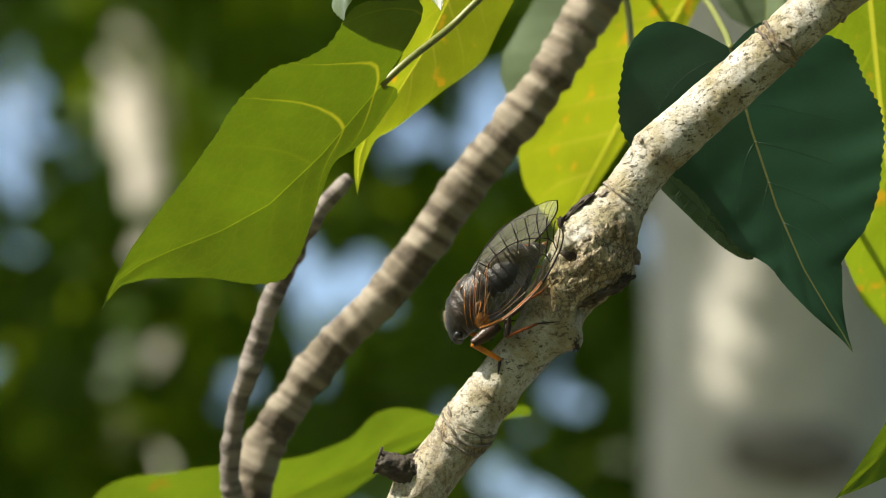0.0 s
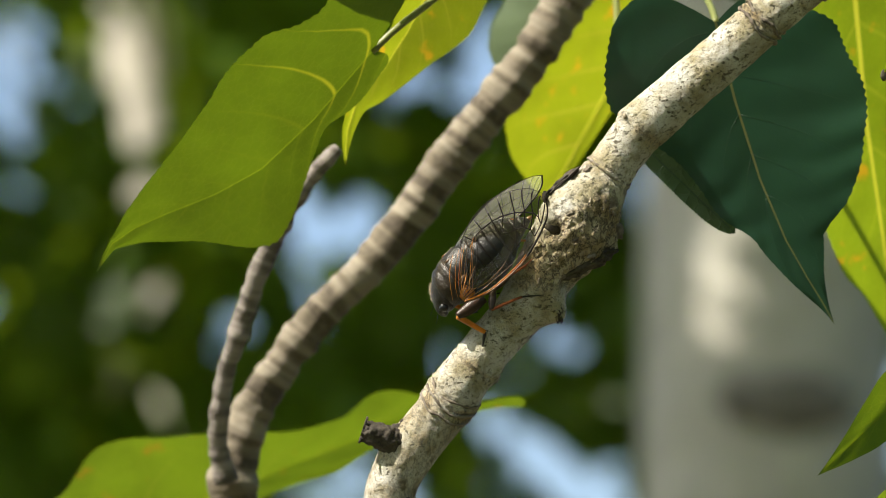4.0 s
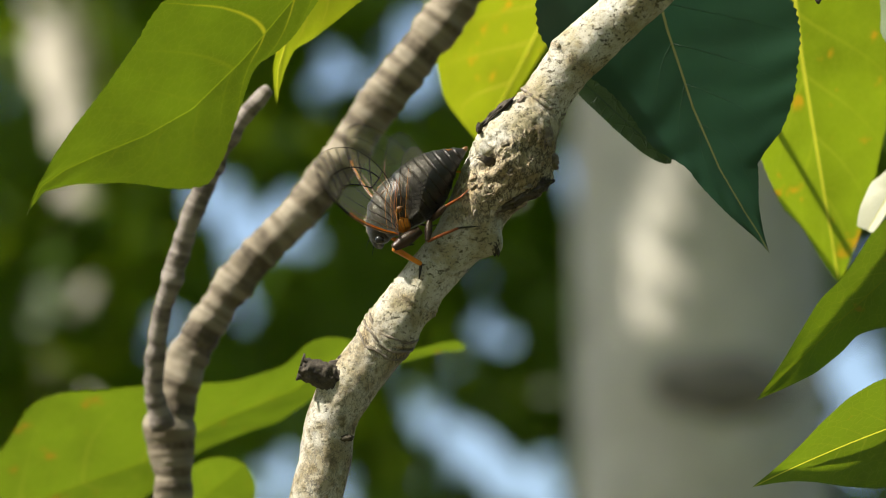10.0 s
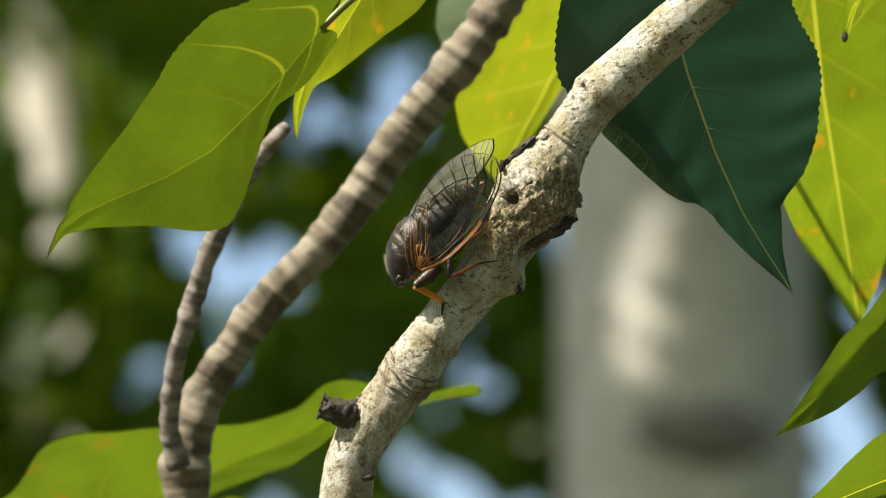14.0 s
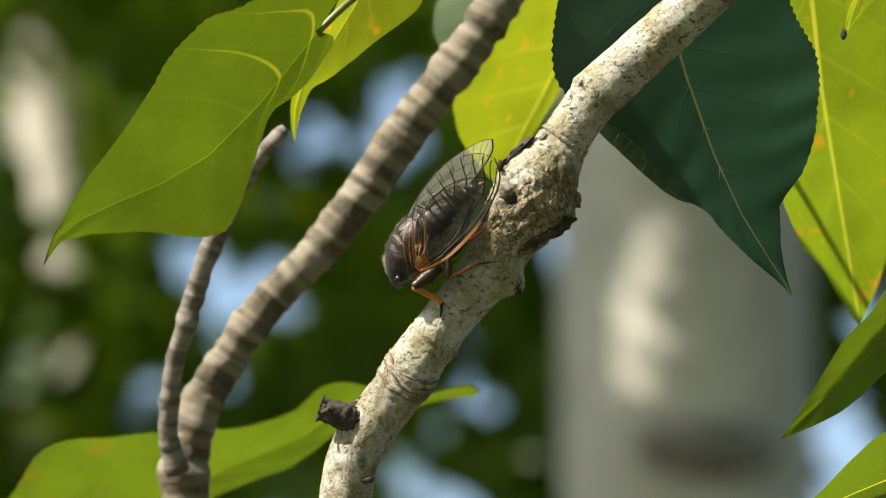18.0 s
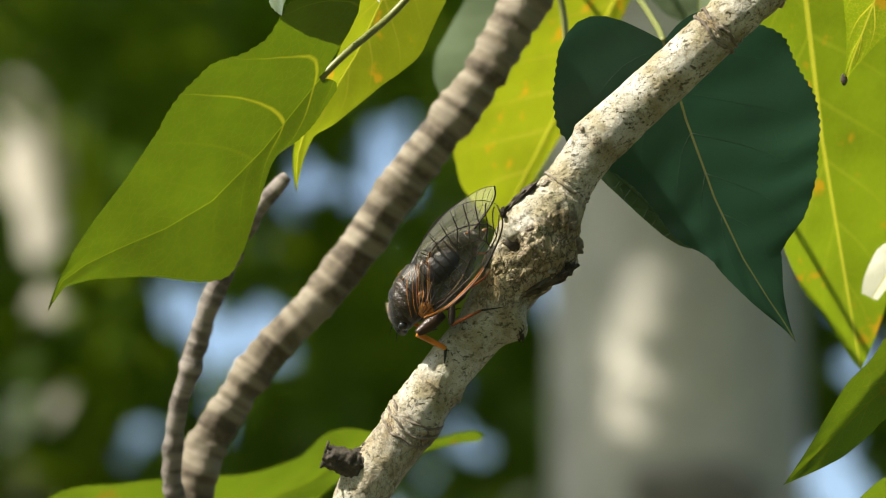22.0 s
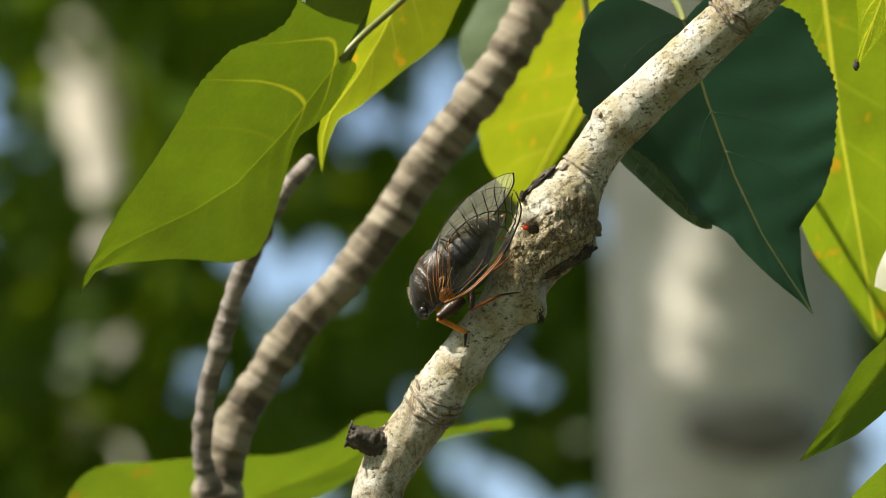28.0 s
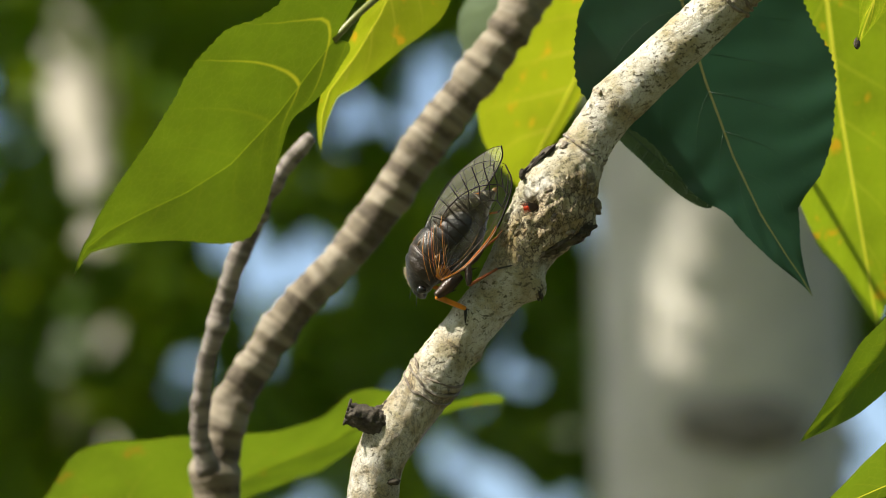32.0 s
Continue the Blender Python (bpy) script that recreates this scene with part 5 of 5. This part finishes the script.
LIT = far(1155, 520, 5.0) + Vector((0, -0.10, 0))
over = new("added_shade_crowns")
over.location = (0, 7.0, 0)
tagged(over, "aspen crowns added overhead to shade the wood and thick trunk", "foliage", kind="stuff")
pts, faces = rhomb_leaves(rnd, 3000, crown_leaf, 0.13)
part("leaves", ([p - Vector((0, 7.0, 0)) for p in pts], faces), FOLIAGE, over, smooth=False)
pts, faces = rhomb_leaves(rnd, 5200, trunk_shade, 0.05)
part("leaves", ([p - Vector((0, 7.0, 0)) for p in pts], faces), FOLIAGE, over, smooth=False)
for x, y in ((-3.0, 6.5), (-5.5, 9.0), (1.6, 8.8), (3.2, 6.2)):
    row = [(x, y - 7.0, z, 0.09 * (1.1 - z / 9)) for z in np.linspace(-0.05, 6.6, 24)]
    part("stem", tube(row, 12), TRUNK, over)


# unseen wood added round, behind and above the camera to hold back skylight
def ring_leaf():
    a = rnd.uniform(0, 2 * math.pi)
    r = rnd.uniform(5.0, 8.5)
    p = Vector((r * math.cos(a), -1 + r * math.sin(a), rnd.uniform(0.3, 7.0)))
    if rnd.random() < 0.48:
        p = Vector((rnd.uniform(-5.5, 5.5), rnd.uniform(-7, 2.6), rnd.uniform(6.0, 8.0)))
    if p.y > 3.5 or fbm(p, 0.5, 2) < -0.35 or in_shaft(p, 0.3):
        return None
    to_sun = p - Vector((0, 0, 1.8))
    if to_sun.normalized().dot(SUN_TO) > 0.93:
        return None
    return p


around = new("sky_blocking_wood")
around.location = (0, -4.0, 0)
tagged(around, "unseen green aspen wood added round the clearing to block skylight", "foliage", kind="stuff")
pts, faces = rhomb_leaves(rnd, 84000, ring_leaf, 0.17)
part("leaves", ([p - Vector((0, -4.0, 0)) for p in pts], faces), FOLIAGE, around, smooth=False)
for k in range(12):
    a = 2 * math.pi * k / 12
    x, y = 6.6 * math.cos(a), -1 + 6.6 * math.sin(a)
    if y > 3.5:
        continue
    row = [(x, y + 4.0, z, 0.08 * (1.1 - z / 9)) for z in np.linspace(-0.05, 6.6, 24)]
    part("stem", tube(row, 12), TRUNK, around)

# ---- movement ----
def sway(leaf_, rows):
    """A leaf swings on its stalk: seconds, shift right and down in tenths of a millimetre, turn in degrees about the line of sight."""
    rest = leaf_.matrix_basis.translation.copy()
    walk(leaf_, [(t, Matrix.Translation(rest + Vector((x * 1e-4, 0, -y * 1e-4))) @ Matrix.Rotation(radians(a), 4, "Y")) for t, x, y, a in rows])


def between(a, b, f):
    m = a.to_quaternion().slerp(b.to_quaternion(), f).to_matrix().to_4x4()
    m.translation = a.translation
    return m


def motions():
    sway(L_LEFT, ((0, 2, 18, 0.08), (0.5, 1, 16, -0.22), (1, 2, 14, -0.03), (1.5, 2, 13, 0.10), (2, 9, 12, 0.67), (2.5, 11, 13, 0.49), (3, 11, 5, -0.42), (3.5, 10, 6, -0.42), (4, 7, 4, -0.29), (4.5, 3, 3, -0.58), (6.5, -2, 0, -0.81), (7, -2, -1, -0.68), (7.5, -2, -1, -0.66), (8, 0, -1, -0.56), (8.5, 0, -0, -0.00), (9, 0, 0, 0.02), (9.5, 6, 4, 0.11), (10, 7, 8, 0.16), (10.5, 8, 11, 0.47), (11, 8, 11, 0.20), (11.5, -1, 11, -0.60), (12, -1, 9, -0.70), (12.5, -1, 8, -0.88), (13, 2, 8, -0.68), (13.5, 3, 12, -0.65), (14, 3, 14, -0.73), (14.5, -1, 15, -0.98), (15, -3, 16, -1.11), (15.5, -3, 18, -1.03), (17.5, 2, 19, -0.79), (18, 2, 18, -0.83), (18.5, 11, 16, -0.08), (19, 11, 16, -0.13), (19.5, 8, 21, -0.33), (20, 4, 21, -0.57), (20.5, 1, 21, -0.76), (21, 0, 20, -0.66), (21.5, 0, 17, -0.66), (22, 4, 14, -0.59), (22.5, 8, 12, -0.62), (23, 8, 9, -0.89), (23.5, 9, 7, -1.06), (24, 11, 1, -1.57), (24.5, 15, -1, -1.44), (25, 15, -1, -1.44), (25.5, 13, -0, -1.40), (27.5, -3, 5, -2.16), (28, -4, 6, -2.09), (28.5, -10, 10, -2.34), (29, -14, 11, -2.48), (29.5, -20, 13, -2.25), (30, -20, 13, -2.28), (30.5, -15, 12, -2.19), (31, -14, 11, -2.68), (31.5, -14, 11, -2.47), (32, -14, 11, -2.40)))
    sway(L_DARK, ((0, 1, 3, 0.35), (0.5, -2, 7, 0.30), (1, -2, 7, 0.35), (1.5, 1, 4, 0.74), (2, 2, 3, 0.66), (2.5, 8, -1, 1.29), (3, 8, -2, 1.34), (3.5, 3, -1, 0.22), (4, 4, -2, 0.45), (4.5, 4, -1, 0.50), (6.5, -3, 7, -0.30), (7, -3, 9, 0.61), (7.5, -4, 9, 0.52), (8, 0, 3, 1.22), (8.5, -3, 4, -0.26), (9, -0, 0, -0.10), (9.5, 2, -2, 0.47), (10, 3, -2, 0.99), (10.5, 0, 3, 0.86), (11, -1, 4, 0.89), (11.5, -5, 9, 0.26), (12, -9, 12, -0.19), (12.5, -10, 12, -0.41), (13, -8, 10, -0.16), (13.5, -6, 8, -0.19), (14, -6, 8, -0.19), (14.5, -8, 11, -0.27), (15, -12, 12, -0.72), (15.5, -11, 12, -0.50), (17.5, -11, 11, -0.45), (18, -7, 9, 0.01), (18.5, -2, 6, 0.73), (19, -2, 5, 0.77), (19.5, -3, 4, 0.87), (20, -7, 10, 0.40), (20.5, -8, 11, 0.10), (21, -9, 12, -0.38), (21.5, -9, 11, -0.34), (22, -8, 10, -0.33), (22.5, -3, 6, 0.15), (23, -2, 3, -0.10), (23.5, -1, 2, -0.19), (24, 1, -3, -0.13), (24.5, 6, -8, 0.47), (25, 7, -8, 1.01), (25.5, 4, -5, 0.52), (27.5, -1, -1, -0.12), (28, -1, 1, -0.13), (28.5, -4, 4, -0.45), (29, -6, 7, -0.83), (29.5, -13, 12, -1.52), (30, -12, 12, -1.42), (30.5, -9, 8, -0.85), (31, -8, 6, -0.83), (31.5, -6, 5, -0.56), (32, -5, 4, -0.41)))
    sway(L_LOW, ((0, 5, 6, -3.03), (0.5, 4, 3, -2.14), (1, 4, 3, -1.89), (1.5, 3, 1, -1.43), (2, -0, -9, 1.59), (2.5, -1, -11, 2.09), (3, -1, -11, 2.09), (3.5, 0, -7, 0.98), (4, 0, -6, 0.82), (4.5, 1, -4, 0.15), (6.5, -5, -4, -0.74), (7, -5, -4, -0.74), (7.5, -8, -12, 0.49), (8, 0, -5, 0.11), (8.5, 0, 0, 0.00), (9, 12, -1, 0.53), (9.5, 7, 1, 0.60), (10, 7, 1, 0.60), (10.5, -2, -1, 0.19), (11, -5, -2, 0.00), (11.5, -4, 1, -0.80), (12, -4, 1, -0.80), (12.5, -1, 2, -0.42), (13, 6, 5, 0.49), (13.5, 6, 5, 0.68), (14, 5, 7, 0.61), (14.5, 5, 7, 0.57), (15, -1, 8, 0.34), (15.5, -0, 6, 0.21), (17.5, 0, 5, 0.26), (18, 0, 5, 0.41), (18.5, 4, 5, 0.46), (19, 4, 4, 0.63), (19.5, 4, 4, 0.63), (20, 5, 4, 0.59), (20.5, 5, 4, 0.56), (21, 5, 5, 0.53), (21.5, 5, 5, 0.51), (22, 6, 5, 0.40), (22.5, 6, 4, 0.69), (23, 6, 4, 0.68), (23.5, 6, 5, 0.72), (24, 6, 6, 0.41), (24.5, 6, 7, 0.54), (25, 6, 7, 0.51), (25.5, 6, 8, 0.63), (27.5, 5, 6, 1.82), (28, 5, 6, 2.13), (28.5, 5, 7, 2.01), (29, 1, 8, 1.39), (29.5, 1, 8, 1.19), (30, -0, 9, 0.94), (30.5, -1, 8, 1.03), (31, -1, 5, 1.35), (31.5, -2, 7, 1.24), (32, -3, 7, 1.30)))
    sway(R_LOW, ((0, 0, 0, -1.21), (0.5, 0, 0, -1.36), (1, 0, 0, -3.04), (1.5, 0, 0, -3.84), (2, 0, 0, -5.18), (2.5, 0, 0, -5.84), (3, 0, 0, -4.79), (3.5, 0, 0, -2.47), (4, 0, 0, -2.60), (4.5, 0, 0, -2.34), (6.5, 0, 0, -1.67), (7, 0, 0, -2.22), (7.5, 0, 0, -2.05), (8, 0, 0, 1.37), (8.5, 0, 0, 1.47), (9, 0, 0, 1.18), (9.5, 0, 0, 1.00), (10, 0, 0, -1.46), (10.5, 0, 0, -1.63), (11, 0, 0, -1.60), (11.5, 0, 0, 0.67), (12, 0, 0, 1.84), (12.5, 0, 0, 1.46), (13, 0, 0, 0.67), (13.5, 0, 0, -0.00), (14, 0, 0, -0.00), (14.5, 0, 0, 0.41), (15, 0, 0, 0.47), (15.5, 0, 0, 0.17), (17.5, 0, 0, -0.06), (18, 0, 0, -1.13), (18.5, 0, 0, -3.68), (19, 0, 0, -3.94), (19.5, 0, 0, -2.67), (20, 0, 0, -1.56), (20.5, 0, 0, -1.36), (21, 0, 0, -1.23), (21.5, 0, 0, -1.36), (22, 0, 0, -1.37), (22.5, 0, 0, -1.50), (23, 0, 0, -0.93), (23.5, 0, 0, -1.33), (24, 0, 0, -1.33), (24.5, 0, 0, -1.33), (25, 0, 0, -1.33), (25.5, 0, 0, -1.33), (27.5, 0, 0, -1.33), (28, 0, 0, -1.45), (28.5, 0, 0, -0.78), (29, 0, 0, -0.44), (29.5, 0, 0, 0.42), (30, 0, 0, 0.42), (30.5, 0, 0, 0.22), (31, 0, 0, -0.80), (31.5, 0, 0, -1.07), (32, 0, 0, -1.73)))
    # the curled leaf and the yellow one beside it swing out and back together
    curl = ((0, 60, -40), (4.5, 60, -40), (7, 60, -30), (7.5, 50, -20), (8, 20, 0), (8.5, 11, 15), (9, 14, -17), (9.5, 28, -36), (10, 68, -40), (12, 80, -40), (15.5, 80, -45), (20, 80, -55), (21, 60, -70), (22, 34, -60), (22.5, 55, -50), (23.5, 45, -20),
            (24, 27, 0), (24.5, 0, 14), (25, 9, 15), (25.5, 12, 5), (27.5, 32, -44), (30, 50, -40), (32, 60, -40))
    for one in (R_BLADE, R_YELLOW):
        sway(one, [(t, x, y, -0.04 * x) for t, x, y in curl])
    # the cicada shifts its stance and lifts its body
    walk(cicada, [(t, cicada_pose(x, y, a)) for t, x, y, a in (
        (0, -3, 5, 0.9), (4.5, -2, 6, 0.8), (6.5, 1, 6, 0.6), (8, 0, 5, 0.4), (9, 0, 0, 0), (9.9, 0, -2, -0.2), (10.0, -2, 2, 1.5), (10.1, 0, -2, 0), (10.2, -1, 1, 0), (10.3, -2, 0, -0.4), (11.5, -3, 2, -0.6),
        (12.0, -3, 3, -2.0), (12.5, -4, 4, -3.4), (13.0, -4, 5, -4.4), (13.5, -4, 4, -2.2), (14, -4, 3, -1.2), (18, -4, 2, -0.8), (20, -3, 2, -0.8), (23.5, -4, 3, -1.0), (25.5, -3, 4, -1.0), (27.5, -5, 6, -1.0), (28, -5, 7, -1.0), (29.9, -5, 6, -1.2),
        (30.0, -6, 8, 1.5), (30.1, -6, 7, -1.5), (30.2, -6, 8, 1.0), (30.4, -6, 9, -3.0), (31, -6, 10, -3.6), (31.5, -7, 10, -4.2), (32, -8, 9, -5.2))])
    # the mite comes round the branch to the broken stub, goes back behind it and ends in the knot's hole
    walk(mite, [(t, mite_pose(u, v, d, a)) for t, u, v, d, a in ((0, 660, 720, 7.0, 0), (17.5, 650, 740, 6.5, 0), (21.0, 600, 738, 4.0, 20), (22.5, 578, 722, -4.0, 30), (23.5, 574, 722, -4.5, 40), (24.5, 600, 745, 4.5, 60), (25.5, 700, 640, 7.5, 60), (27.0, 860, 420, 7.5, 60), (27.4, 845, 385, 0.0, 50), (27.9, 876, 352, -5.6, 20), (31.5, 880, 350, -5.6, 0), (32, 878, 356, -5.6, -20))])
    # two flicks of the wings, twice
    flicks = ((0, 0), (9.9, 0), (9.933, 0.36), (9.967, 0.80), (10.0, 0.95), (10.033, 1.0), (10.067, 0.5), (10.1, 0), (10.133, 0), (10.167, 0.12), (10.2, 0.46), (10.233, 0.68), (10.267, 0.25), (10.3, 0),
              (29.9, 0), (29.933, 0.36), (29.967, 0.80), (30.0, 0.95), (30.033, 1.0), (30.067, 0.5), (30.1, 0), (30.133, 0.36), (30.167, 0.80), (30.2, 0.95), (30.233, 1.0), (30.267, 0.5), (30.3, 0), (32, 0))
    for s in (1, -1):
        walk(WINGS[s], [(t, between(REST[s], OPEN[s], f)) for t, f in flicks])
        walk(HINDS[s], [(t, between(REST_H[s], OPEN_H[s], f)) for t, f in flicks])


motions()
